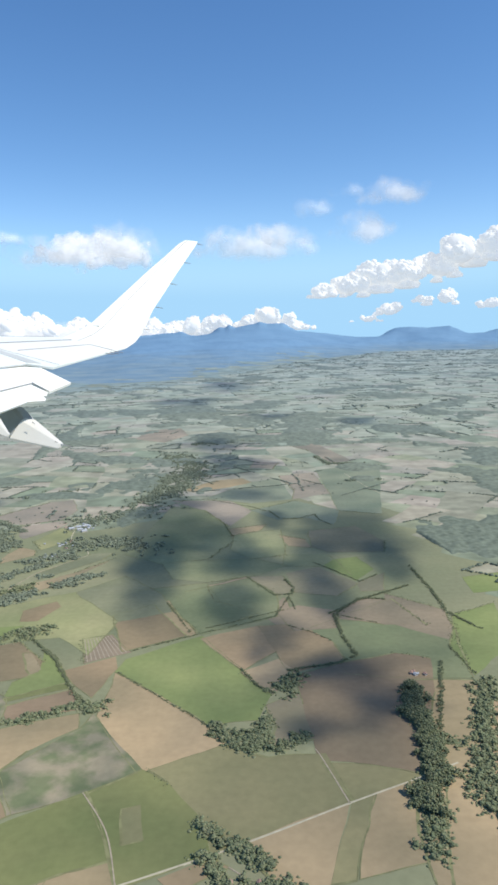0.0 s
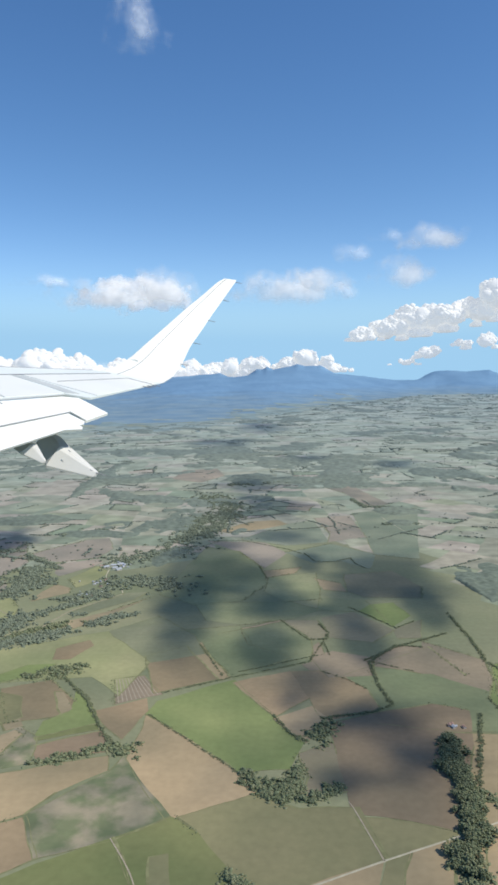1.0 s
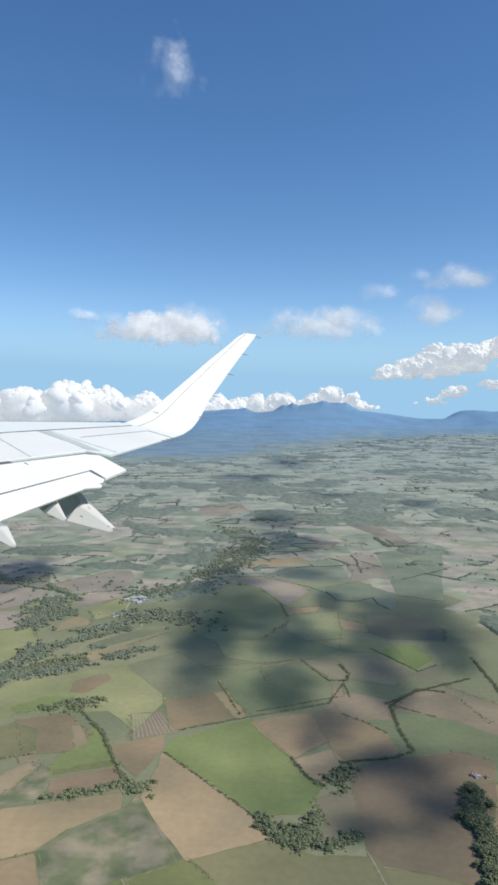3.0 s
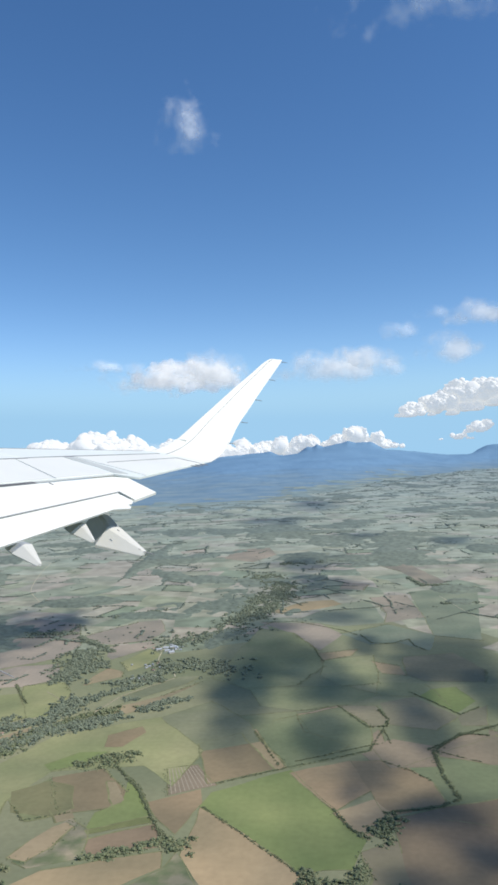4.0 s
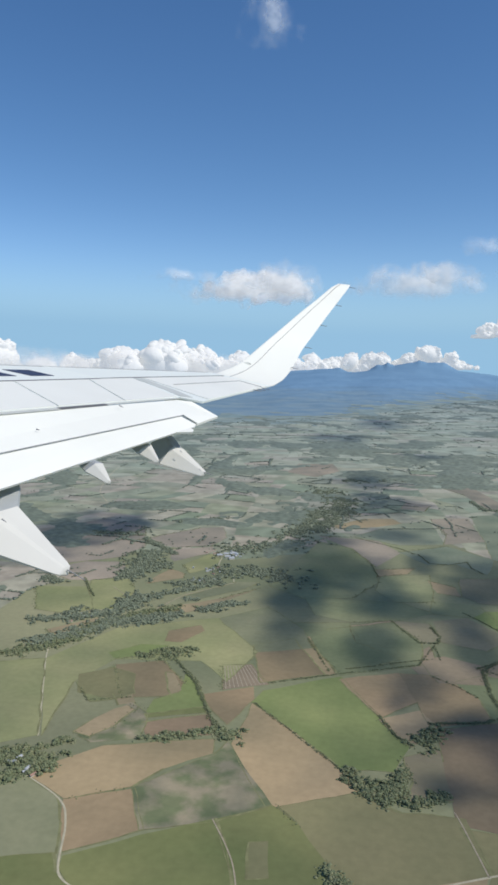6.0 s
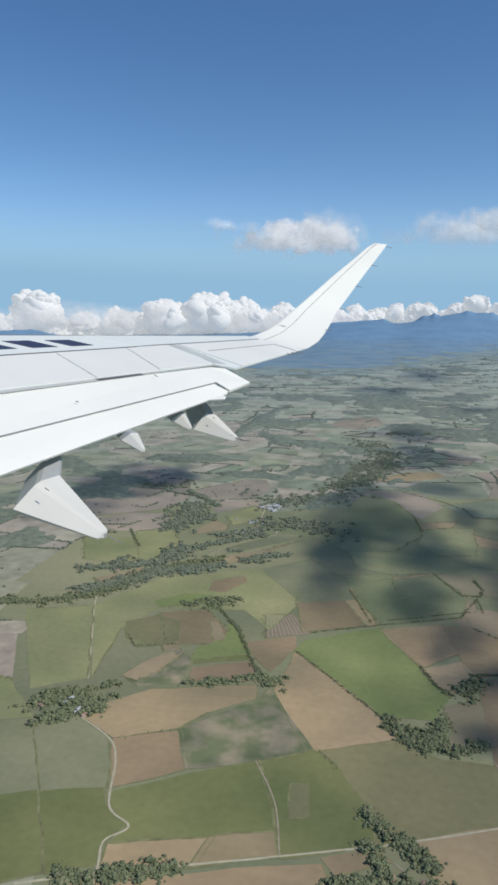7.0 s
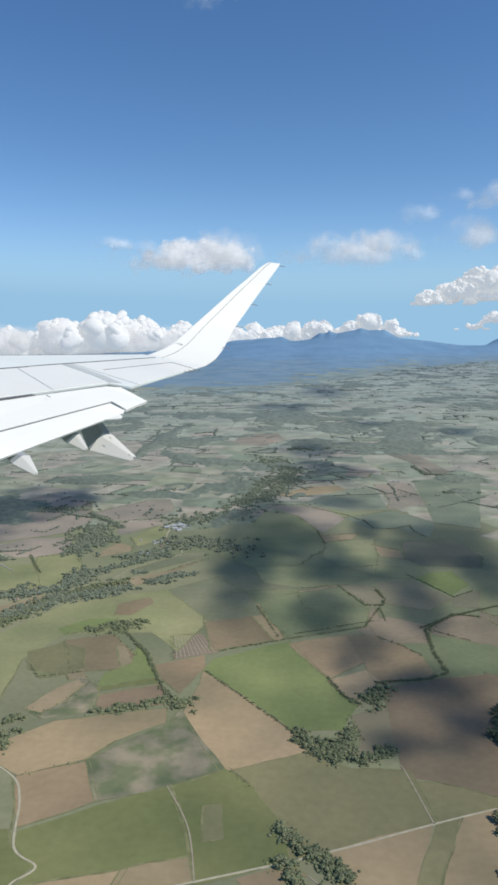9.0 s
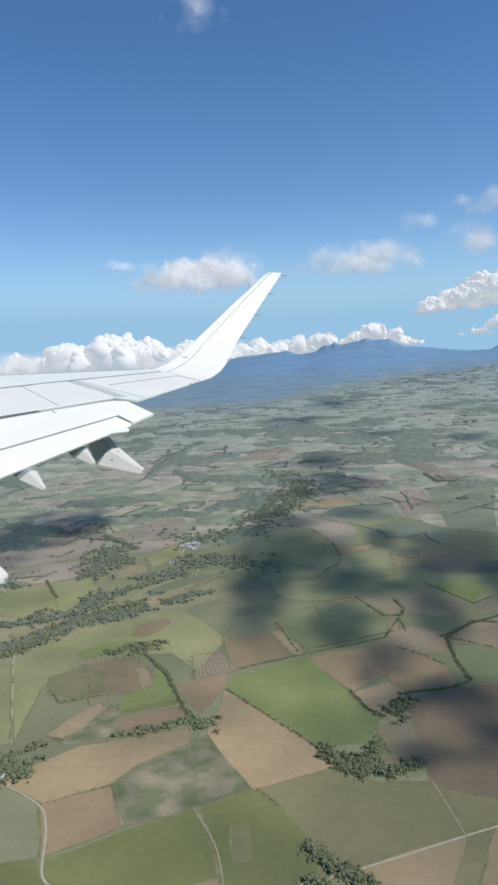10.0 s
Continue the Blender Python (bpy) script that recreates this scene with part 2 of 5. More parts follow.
def cloud_material(name, thick, edge, scale, body_size=0.8, ragged=1.3, inner=0.22, albedo=0.86):
    """Cloud stuff on thin slices: dense in the middle, ragged and open towards the rim."""
    m, nt, p = material(name)
    out = nt.nodes["Material Output"]
    nt.nodes.remove(p)
    unit = nt.nodes.new("ShaderNodeTexCoord").outputs["Object"]
    flat = nt.nodes.new("ShaderNodeSeparateXYZ")
    nt.links.new(unit, flat.inputs[0])
    low = math_node(nt, "MULTIPLY", math_node(nt, "MINIMUM", flat.outputs["Z"], 0.0), 0.55)
    comb = nt.nodes.new("ShaderNodeCombineXYZ")
    for a, v in (("X", flat.outputs["X"]), ("Y", math_node(nt, "MULTIPLY", flat.outputs["Y"], 0.6)), ("Z", math_node(nt, "ADD", flat.outputs["Z"], low))):
        nt.links.new(v, comb.inputs[a])
    ln = nt.nodes.new("ShaderNodeVectorMath")
    ln.operation = "LENGTH"
    nt.links.new(comb.outputs[0], ln.inputs[0])
    puff, fine = noise_tex(nt, scale, 4.0), noise_tex(nt, scale * 3.3, 2.0)
    d = math_node(nt, "SUBTRACT", body_size, ln.outputs["Value"])
    d = math_node(nt, "ADD", d, math_node(nt, "MULTIPLY", math_node(nt, "SUBTRACT", puff, 0.5), ragged))
    d = math_node(nt, "ADD", d, math_node(nt, "MULTIPLY", math_node(nt, "SUBTRACT", fine, 0.5), 0.18))
    rim = nt.nodes.new("ShaderNodeMapRange")
    rim.interpolation_type = "SMOOTHSTEP"
    rim.inputs["From Min"].default_value, rim.inputs["From Max"].default_value = 0.0, edge
    rim.inputs["To Max"].default_value = thick
    nt.links.new(d, rim.inputs["Value"])
    # the puffs bulge out from the middle of the cloud, and their light follows that
    lumps = nt.nodes.new("ShaderNodeTexNoise")
    lumps.inputs["Scale"].default_value, lumps.inputs["Detail"].default_value = scale * 1.7, 4.0
    nt.links.new(nt.nodes.new("ShaderNodeNewGeometry").outputs["Position"], lumps.inputs["Vector"])
    b = nt.nodes.new("ShaderNodeVectorMath")
    b.operation = "MULTIPLY_ADD"
    nt.links.new(lumps.outputs["Color"], b.inputs[0])
    b.inputs[1].default_value, b.inputs[2].default_value = (2.6, 2.0, 2.6), (-1.2, -1.9, -1.3)
    bulge = nt.nodes.new("ShaderNodeVectorMath")
    nt.links.new(b.outputs[0], bulge.inputs[0])
    tall = nt.nodes.new("ShaderNodeVectorMath")
    tall.operation = "MULTIPLY"
    tall.inputs[1].default_value = (1.1, 1.0, 1.9)
    nt.links.new(unit, tall.inputs[0])
    nt.links.new(tall.outputs[0], bulge.inputs[1])
    norm = nt.nodes.new("ShaderNodeVectorMath")
    norm.operation = "NORMALIZE"
    nt.links.new(bulge.outputs[0], norm.inputs[0])
    b = norm
    white = nt.nodes.new("ShaderNodeBsdfDiffuse")
    white.inputs["Color"].default_value = (albedo, albedo, albedo * 0.985, 1)
    glow = nt.nodes.new("ShaderNodeBsdfTranslucent")
    glow.inputs["Color"].default_value = (albedo, albedo, albedo * 0.985, 1)
    nt.links.new(b.outputs[0], white.inputs["Normal"])
    body = nt.nodes.new("ShaderNodeMixShader")
    body.inputs[0].default_value = 0.35
    nt.links.new(white.outputs[0], body.inputs[1])
    nt.links.new(glow.outputs[0], body.inputs[2])
    lit = nt.nodes.new("ShaderNodeEmission")   # added glow in place of light scattered on inside the droplets
    lit.inputs["Color"].default_value, lit.inputs["Strength"].default_value = (0.96, 0.97, 0.98, 1), inner
    both = nt.nodes.new("ShaderNodeAddShader")
    nt.links.new(body.outputs[0], both.inputs[0])
    nt.links.new(lit.outputs[0], both.inputs[1])
    body = both
    air = nt.nodes.new("ShaderNodeBsdfTransparent")
    mixed = nt.nodes.new("ShaderNodeMixShader")
    nt.links.new(rim.outputs[0], mixed.inputs[0])
    nt.links.new(air.outputs[0], mixed.inputs[1])
    nt.links.new(body.outputs[0], mixed.inputs[2])
    nt.links.new(mixed.outputs[0], out.inputs["Surface"])
    return m


CUMULUS = cloud_material("cumulus_cloud", 0.88, 0.36, 0.0105, 1.12, 1.15, 0.27, 0.76)
SOFT = cloud_material("soft_cloud", 0.72, 0.7, 0.0075, 1.12, 1.1, 0.36, 0.54)
WISP = cloud_material("thin_cloud", 0.48, 0.9, 0.009, 1.05, 1.5, 0.24)
HEAP, heap_nt, heap_p = material("heaped_cloud")
heap_p.inputs["Base Color"].default_value = (0.44, 0.435, 0.415, 1)
heap_p.inputs["Roughness"].default_value, heap_p.inputs["Specular IOR Level"].default_value = 1.0, 0.0
heap_p.inputs["Emission Color"].default_value, heap_p.inputs["Emission Strength"].default_value = (0.92, 0.96, 1.0, 1), 0.4   # a glow added for the light scattered on inside the droplets
bump(heap_nt, heap_p, noise_tex(heap_nt, 0.05, 6.0), 0.45, 10.0)
THIN_VEIL = cloud_material("thin_shadowing_cloud", 0.2, 0.7, 0.03, 1.0, 0.9, 0.0)
THICK_VEIL = cloud_material("thick_shadowing_cloud", 0.7, 0.55, 0.035, 1.0, 0.7, 0.0)
VEIL = cloud_material("shadowing_cloud", 0.66, 0.8, 0.036, 1.0, 1.9, 0.0)


# ---- mesh tools ----
def part(name, bm, mat, parent=None, label="", smooth=False):
    me = bpy.data.meshes.new(name)
    if smooth:
        for f in bm.faces:
            f.smooth = True
    bm.to_mesh(me)
    bm.free()
    me.materials.append(mat)
    ob = new(name, me)
    ob.parent = parent
    return tagged(ob, label) if label else ob


def soup(name, verts, faces, mat, smooth=False):
    me = bpy.data.meshes.new(name)
    me.from_pydata(verts, [], faces)
    if smooth:
        me.polygons.foreach_set("use_smooth", [True] * len(me.polygons))
    me.materials.append(mat)
    return new(name, me)


def slab(points, depth, up=None):
    """A flat panel: the outline of its top, and its thickness downwards."""
    bm = bmesh.new()
    top = [bm.verts.new(p) for p in points]
    n = Vector(up) if up else (Vector(points[1]) - Vector(points[0])).cross(Vector(points[2]) - Vector(points[0])).normalized()
    if n.z < 0:
        n = -n
    bot = [bm.verts.new(Vector(p) - n * depth) for p in points]
    bm.faces.new(top)
    bm.faces.new(bot[::-1])
    k = len(top)
    for i in range(k):
        bm.faces.new((top[i], bot[i], bot[(i + 1) % k], top[(i + 1) % k]))
    bmesh.ops.recalc_face_normals(bm, faces=bm.faces[:])
    return bm


def loft(rings, caps=True):
    bm = bmesh.new()
    vs = [[bm.verts.new(p) for p in ring] for ring in rings]
    k = len(vs[0])
    for a, b in zip(vs, vs[1:]):
        for i in range(k):
            bm.faces.new((a[i], a[(i + 1) % k], b[(i + 1) % k], b[i]))
    if caps:
        bm.faces.new(vs[0][::-1])
        bm.faces.new(vs[-1])
    bmesh.ops.recalc_face_normals(bm, faces=bm.faces[:])
    return bm


def ico(sub=1):
    bm = bmesh.new()
    bmesh.ops.create_icosphere(bm, subdivisions=sub, radius=1.0)
    bm.verts.index_update()
    v = np.array([x.co[:] for x in bm.verts])
    f = np.array([[q.index for q in x.verts] for x in bm.faces])
    bm.free()
    return v, f


BALL_V, BALL_F = ico(1)
BALL2_V, BALL2_F = ico(2)
RNG = np.random.default_rng(7)


def blobs(centres, sizes, flat=0.8, rough=0.28):
    """Ragged clumps of leaves as arrays of vertices and faces."""
    n, k = len(centres), len(BALL_V)
    v = BALL_V[None] * (1 + rough * RNG.standard_normal((n, k, 1)))
    ang = RNG.uniform(0, 6.283, n)
    c, s = np.cos(ang)[:, None], np.sin(ang)[:, None]
    v = np.stack([v[..., 0] * c - v[..., 1] * s, v[..., 0] * s + v[..., 1] * c, v[..., 2] * flat], -1)
    v = v * np.asarray(sizes)[:, None, None] + np.asarray(centres)[:, None, :]
    f = BALL_F[None] + (np.arange(n) * k)[:, None, None]
    return v.reshape(-1, 3), f.reshape(-1, 3)


# ---- land ----
def disc(radius, step):
    bm = bmesh.new()
    rings = []
    for r in step:
        rings.append([bm.verts.new((r * math.cos(a), r * math.sin(a), 0)) for a in np.linspace(0, 2 * math.pi, 96, endpoint=False)])
    bm.faces.new(rings[0])
    for a, b in zip(rings, rings[1:]):
        for i in range(96):
            bm.faces.new((a[i], b[i], b[(i + 1) % 96], a[(i + 1) % 96]))
    return bm


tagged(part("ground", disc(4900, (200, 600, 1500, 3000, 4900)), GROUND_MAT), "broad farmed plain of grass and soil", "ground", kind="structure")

RIDGE_AZ = (-60, -25, -21.25, -20.4, -19.4, -18.6, -17.9, -16.3, -15, -13.9, -13.2, -12.4, -11.6, -10.7, -9.2, -7.83, -6.36, -5.81, -5.3, -5.1, -4.45, -3.93, -3.38, -2.95, -2.3, -1.5, -1, -0.65, -0.22, 0.31, 0.75, 1.85, 2.72, 5.16, 6.71, 7.83, 9, 14, 26.8, 28, 29.7, 32, 35, 40, 60)
RIDGE_EL = (-0.9, -0.5, -0.2, -0.4, -0.55, -0.2, 0.1, 0, 0.08, 0.05, -0.2, -0.72, -0.65, -0.55, -0.33, -0.17, 0, 0.27, 0.55, 0.6, 0.57, 0.58, 0.74, 0.6, 0.5, 0.38, 0.55, 0.37, 0.4, 0.1, -0.12, -0.2, 0.14, -0.08, -0.2, -0.6, -0.85, -1, -1.25, -1.1, -0.73, -0.8, -1, -1.2, -1.3)
FOOT_AZ = (-60, -14, -9.5, -3.4, 0, 4, 7, 11, 14, 25, 60)
FOOT_R = (4200, 3700, 3000, 2250, 1850, 1680, 1620, 1580, 1580, 2000, 2600)


def bearing(az, r, z=0.0):
    return (-r * math.sin(radians(az)), r * math.cos(radians(az)), z)


CREST_AZ = np.linspace(-46, 50, 801)
CREST = np.interp(CREST_AZ, RIDGE_AZ, RIDGE_EL)
BROAD = np.convolve(np.pad(CREST, 40, mode="edge"), np.hanning(81) / np.hanning(81).sum(), mode="valid")
CREST = BROAD + (CREST - BROAD) * 1.12 + np.array([0.035 * noise.fractal(Vector((a * 1.7, 2.0, 0.0)), 0.8, 2.0, 3) for a in CREST_AZ])


def slope(a, q):
    """Distance and height of the mountain side at a bearing; q runs from the foot over the crest at 0.9."""
    foot = np.interp(a, FOOT_AZ, FOOT_R)
    sharp = min(1.0, q / 0.9) ** 18
    crest = GROUND + 4550 * math.tan(radians(np.interp(a, CREST_AZ, BROAD) * (1 - sharp) + np.interp(a, CREST_AZ, CREST) * sharp))
    if q <= 0.9:
        r, h = foot + (4550 - foot) * q / 0.9, crest * (q / 0.9) ** 1.9
    else:
        r, h = 4550 + (q - 0.9) * 3200, crest * (1 - (q - 0.9) / 0.1 * 0.8)
    rough = noise.fractal(Vector(bearing(a, r)) * 0.0045, 0.9, 2.1, 5) * (1 - abs(q - 0.5) * 1.4) * 9 * min(1, q * 6)
    return r, max(h + rough, 0.0) - 0.6 + 0.8 * min(1, q * 20)


def land_height(x, y):
    a, r = math.degrees(math.atan2(-x, y)), math.hypot(x, y)
    foot = np.interp(a, FOOT_AZ, FOOT_R)
    return 0.0 if r < foot or r > 4500 else max(0.0, slope(a, 0.9 * (r - foot) / (4550 - foot))[1])


def mountains():
    """One long range: gentle spurs and gullies that climb from the plain to the crest."""
    far = np.concatenate([np.linspace(0, 0.8, 50), np.linspace(0.81, 0.9, 22), np.linspace(0.91, 1.0, 6)])
    verts, faces, az = [], [], CREST_AZ
    for a in az:
        for q in far:
            r, h = slope(a, q)
            verts.append(bearing(a, r, h))
    k = len(far)
    for i in range(len(az) - 1):
        for j in range(k - 1):
            faces.append((i * k + j, (i + 1) * k + j, (i + 1) * k + j + 1, i * k + j + 1))
    return tagged(soup("mountain_range", verts, faces, mountain_material(), True), "forested mountain range beyond the plain, painted haze blue", "mountain", kind="structure")


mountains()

# the open plain beyond the near fields
CLEAR = [Vector(q) for q in ((-105, 100), (95, 100), (110, 220), (112, 345), (95, 440), (30, 480), (-30, 470), (-62, 400), (-95, 420), (-150, 400), (-168, 290), (-130, 190))]

OPEN_LAND = [Vector(q) for q in ((0, 440), (130, 420), (190, 700), (20, 690))]   # broad fields with no woods


def inside(x, y, poly):
    hit, j = False, len(poly) - 1
    for i in range(len(poly)):
        a, b = poly[i], poly[j]
        if (a.y > y) != (b.y > y) and x < (b.x - a.x) * (y - a.y) / (b.y - a.y) + a.x:
            hit = not hit
        j = i
    return hit


def wander(x, y):
    """Field edges follow brooks and slopes, so no line of the plain is quite straight."""
    r = math.hypot(x, y)
    k, amount = 1 / (26 + 0.03 * r), min(1.0, max(0.15, (r - 240) / 500)) * (6.0 + 0.012 * r)
    n = noise.turbulence_vector(Vector((x * k, y * k, 0.3)), 3, False)
    return x + n.x * amount, y + n.y * amount


def winding(poly):
    """The outline of a parcel with its edges bent."""
    out = []
    for (ax, ay), (bx, by) in zip(poly, poly[1:] + poly[:1]):
        n = max(1, min(8, int(math.dist((ax, ay), (bx, by)) / (5 + 0.005 * math.hypot(ax, ay)))))
        out += [wander(ax + (bx - ax) * i / n, ay + (by - ay) * i / n) for i in range(n)]
    return out


# woods that stand out in the patchwork: middle and half sizes
WOODS = ((-4, 768, 26, 45), (40, 762, 34, 26), (95, 785, 32, 72), (110, 578, 26, 17), (108, 532, 11, 10), (-178, 558, 34, 20), (-115, 507, 28, 12), (-172, 780, 14, 110), (-60, 900, 30, 22), (130, 960, 40, 26), (20, 1010, 50, 16))


def wooded(x, y):
    """Above zero where trees stand: along winding valleys, in loose woods and in the marked ones."""
    r = math.hypot(x, y)
    if r < 330 or r > 2900 or inside(x, y, CLEAR):
        return -1.0
    dx, dy = wander(x * 1.01, y * 1.01)
    rough = 0.16 * noise.fractal(Vector((x * 0.05, y * 0.03, 2.0)), 0.8, 2.0, 3)
    best = max(0.45 - 0.45 * math.hypot((dx - a) / w, (dy - b) / d) for a, b, w, d in WOODS)
    if not inside(x, y, OPEN_LAND):
        loose = noise.fractal(Vector((dx * 0.0065, dy * 0.0048, 7.5)), 0.9, 2.0, 3) - (0.62 if r < 480 else 0.4)
        valley = (0.075 if r > 480 else 0.03) - abs(noise.fractal(Vector((dx * 0.0032, dy * 0.0034, 1.2)), 0.7, 2.0, 2)) + 0.25 * noise.noise(Vector((x * 0.012, y * 0.012, 9.0)))
        best = max(best, 0.8 * loose, 1.3 * valley)
    return best + rough


def canopies(k):
    """The tree tops of one belt as a lumpy sheet that dips under the ground where no wood is."""
    lo, hi = max(330, BELTS[k - 1] if k else 0), min(2900, BELTS[k])
    radii = [lo]
    while radii[-1] < hi:
        radii.append(radii[-1] * (1.0 + max(0.0045, min(0.009, radii[-1] * 0.000006))))
    az = np.arange(-27, 40, 0.16)
    v, deep = [], []
    for r in radii:
        tall = 1.0 + 0.0011 * r
        for a in az:
            x, y, _ = bearing(a + 0.05 * math.sin(r * 7), r)
            m = -1.0 if r > 0.95 * np.interp(a, FOOT_AZ, FOOT_R) else wooded(x, y)
            lump = noise.noise(Vector((x / tall * 0.55, y / tall * 0.4, 5.0)))
            z = tall * min(1.0, max(-0.6, 7 * m)) * (0.75 + 0.45 * lump)
            v.append((x, y, z))
            deep.append(m <= 0)
    n, f = len(az), []
    for i in range(len(radii) - 1):
        for j in range(n - 1):
            q = (i * n + j, (i + 1) * n + j, (i + 1) * n + j + 1, i * n + j + 1)
            if not all(deep[p] for p in q):
                f.append(q)
    used = sorted({p for q in f for p in q})
    at = {p: i for i, p in enumerate(used)}
    return [v[p] for p in used], [tuple(at[p] for p in q) for q in f]


# Clearings tinted blue-green, so that haze sits in their colour.
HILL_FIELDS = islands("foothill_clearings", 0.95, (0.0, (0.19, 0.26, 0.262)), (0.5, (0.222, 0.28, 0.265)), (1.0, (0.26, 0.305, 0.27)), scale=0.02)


def cut(poly, px, py, nx, ny):
    """The two halves of a convex outline on either side of a line."""
    sides = ([], [])
    for (ax, ay), (bx, by) in zip(poly, poly[1:] + poly[:1]):
        da, db = (ax - px) * nx + (ay - py) * ny, (bx - px) * nx + (by - py) * ny
        sides[da > 0].append((ax, ay))
        if (da > 0) != (db > 0):
            k = da / (da - db)
            q = (ax + (bx - ax) * k, ay + (by - ay) * k)
            sides[0].append(q)
            sides[1].append(q)
    return sides


def parcels(poly, found):
    """Land shared out again and again, as heirs do: uneven fields of four or five sides."""
    xs, ys = [q[0] for q in poly], [q[1] for q in poly]
    cx, cy = sum(xs) / len(xs), sum(ys) / len(ys)
    r, az, wide = math.hypot(cx, cy), math.degrees(math.atan2(-cx, cy)), max(max(xs) - min(xs), max(ys) - min(ys))
    margin = math.degrees(math.atan2(wide, max(r, 1.0)))
    if r + wide < 85 or r - wide > 4700 or az < -27 - margin or az > 40 + margin or cy + wide < 0:
        return
    area = 0.5 * abs(sum(a[0] * b[1] - b[0] * a[1] for a, b in zip(poly, poly[1:] + poly[:1])))
    if area < (24 + 0.017 * r) ** 2 * RNG.choice((0.45, 0.9, 1.6)) and wide < 4 * math.sqrt(area):
        found.append((poly, cx, cy, r, az))
        return
    a, b = max(((p, q) for p in poly for q in poly), key=lambda e: math.dist(*e))
    lay = 1.3 * noise.noise(Vector((cx * 0.0022, cy * 0.0022, 4.0))) + 0.25
    along = math.atan2(b[1] - a[1], b[0] - a[0])
    along = round((along - lay) / (math.pi / 2)) * math.pi / 2 + lay + RNG.normal(0, 0.2)
    s = RNG.uniform(0.36, 0.64)
    for half in cut(poly, a[0] + (b[0] - a[0]) * s, a[1] + (b[1] - a[1]) * s, math.cos(along), math.sin(along)):
        if len(half) > 2:
            parcels(half, found)


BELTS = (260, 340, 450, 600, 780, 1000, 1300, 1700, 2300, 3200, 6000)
# Share of painted haze in the colours of each belt.
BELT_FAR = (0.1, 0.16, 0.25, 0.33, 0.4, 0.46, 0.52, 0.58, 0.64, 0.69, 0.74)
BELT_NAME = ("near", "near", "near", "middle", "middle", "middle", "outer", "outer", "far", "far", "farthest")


def open_plain():
    """The patchwork beyond the near fields: fields, tree lines along some edges, and woods along the valleys."""
    found = []
    parcels([(-3600, 40), (2600, 40), (2600, 4760), (-3600, 4760)], found)
    fields = [([], []) for _ in BELTS]
    trees = [([], []) for _ in BELTS]
    hill_v, hill_f = [], []
    for poly, cx, cy, r, az in found:
        foot = np.interp(az, FOOT_AZ, FOOT_R)
        if r > foot * (1.0 + (0.3 if -8 < az < 2 else 0.13 if az > 0 else 0.0) * RNG.random() ** 1.5) or inside(cx, cy, CLEAR):
            continue
        k = int(np.searchsorted(BELTS, r * RNG.uniform(0.9, 1.1)))
        hilly = r > foot * RNG.uniform(0.84, 1.0)
        vs, fs = (hill_v, hill_f) if hilly else fields[k]
        z = 0.004 + 0.008 * RNG.random() + r * 0.000008 + (0.3 if r > 1200 else 0.0)
        base = len(vs)
        bent = winding(poly)
        vs += [(x, y, z + land_height(x, y)) for x, y in bent]
        fs.append(tuple(range(base, base + len(bent))))
        if r > foot:
            continue
        spots, sizes = trees[k]
        size = 0.5 + 0.001 * r
        keep = RNG.random()
        for (ax, ay), (bx, by) in zip(bent, bent[1:] + bent[:1]):
            if keep < 0.4 and noise.noise(Vector((ax * 0.03, ay * 0.03, 6.0))) > 0.12:   # tree lines, with gaps
                s = size * (0.75 + 0.9 * max(0.0, noise.noise(Vector((ax * 0.01, ay * 0.01, 8.0)))))
                for q in RNG.random(max(1, int(math.dist((ax, ay), (bx, by)) / (s * 0.75)))):
                    spots.append((ax + (bx - ax) * q + RNG.normal(0, 0.45 * s), ay + (by - ay) * q + RNG.normal(0, 0.45 * s), s * 0.4))
                    sizes.append(s * RNG.uniform(0.5, 1.1))
        if RNG.random() < 0.3:          # a few single trees
            for _ in range(4):
                w = RNG.dirichlet([0.8] * len(poly))
                spots.append((sum(p[0] * q for p, q in zip(poly, w)), sum(p[1] * q for p, q in zip(poly, w)), size * 0.4))
                sizes.append(size * RNG.uniform(0.5, 0.9))
    for k, name in enumerate(BELT_NAME):
        v, f = fields[k]
        label = "patchwork of small green and tan farm fields" if k < 6 else "patchwork of distant farmland, blue-grey with painted haze"
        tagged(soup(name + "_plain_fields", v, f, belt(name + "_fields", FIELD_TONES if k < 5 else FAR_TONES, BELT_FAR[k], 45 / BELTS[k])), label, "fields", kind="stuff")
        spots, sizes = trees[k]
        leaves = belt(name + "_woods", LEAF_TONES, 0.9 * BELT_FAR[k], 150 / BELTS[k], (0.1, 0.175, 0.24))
        if spots:
            high = np.array([(x, y, z + land_height(x, y)) for x, y, z in spots])
            v, f = blobs(high, np.array(sizes), 0.5 if k < 3 else 0.22, 0.2)
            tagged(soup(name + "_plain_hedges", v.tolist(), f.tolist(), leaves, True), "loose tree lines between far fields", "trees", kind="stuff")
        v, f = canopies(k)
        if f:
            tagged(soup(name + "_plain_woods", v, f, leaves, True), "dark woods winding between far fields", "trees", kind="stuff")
    tagged(soup("foothill_fields", hill_v, hill_f, HILL_FIELDS), "faint clearings on the foothills, blue-green with painted haze", "fields", kind="stuff")


open_plain()

# near fields
FIELD_COUNT = [0]
MARGINS = []


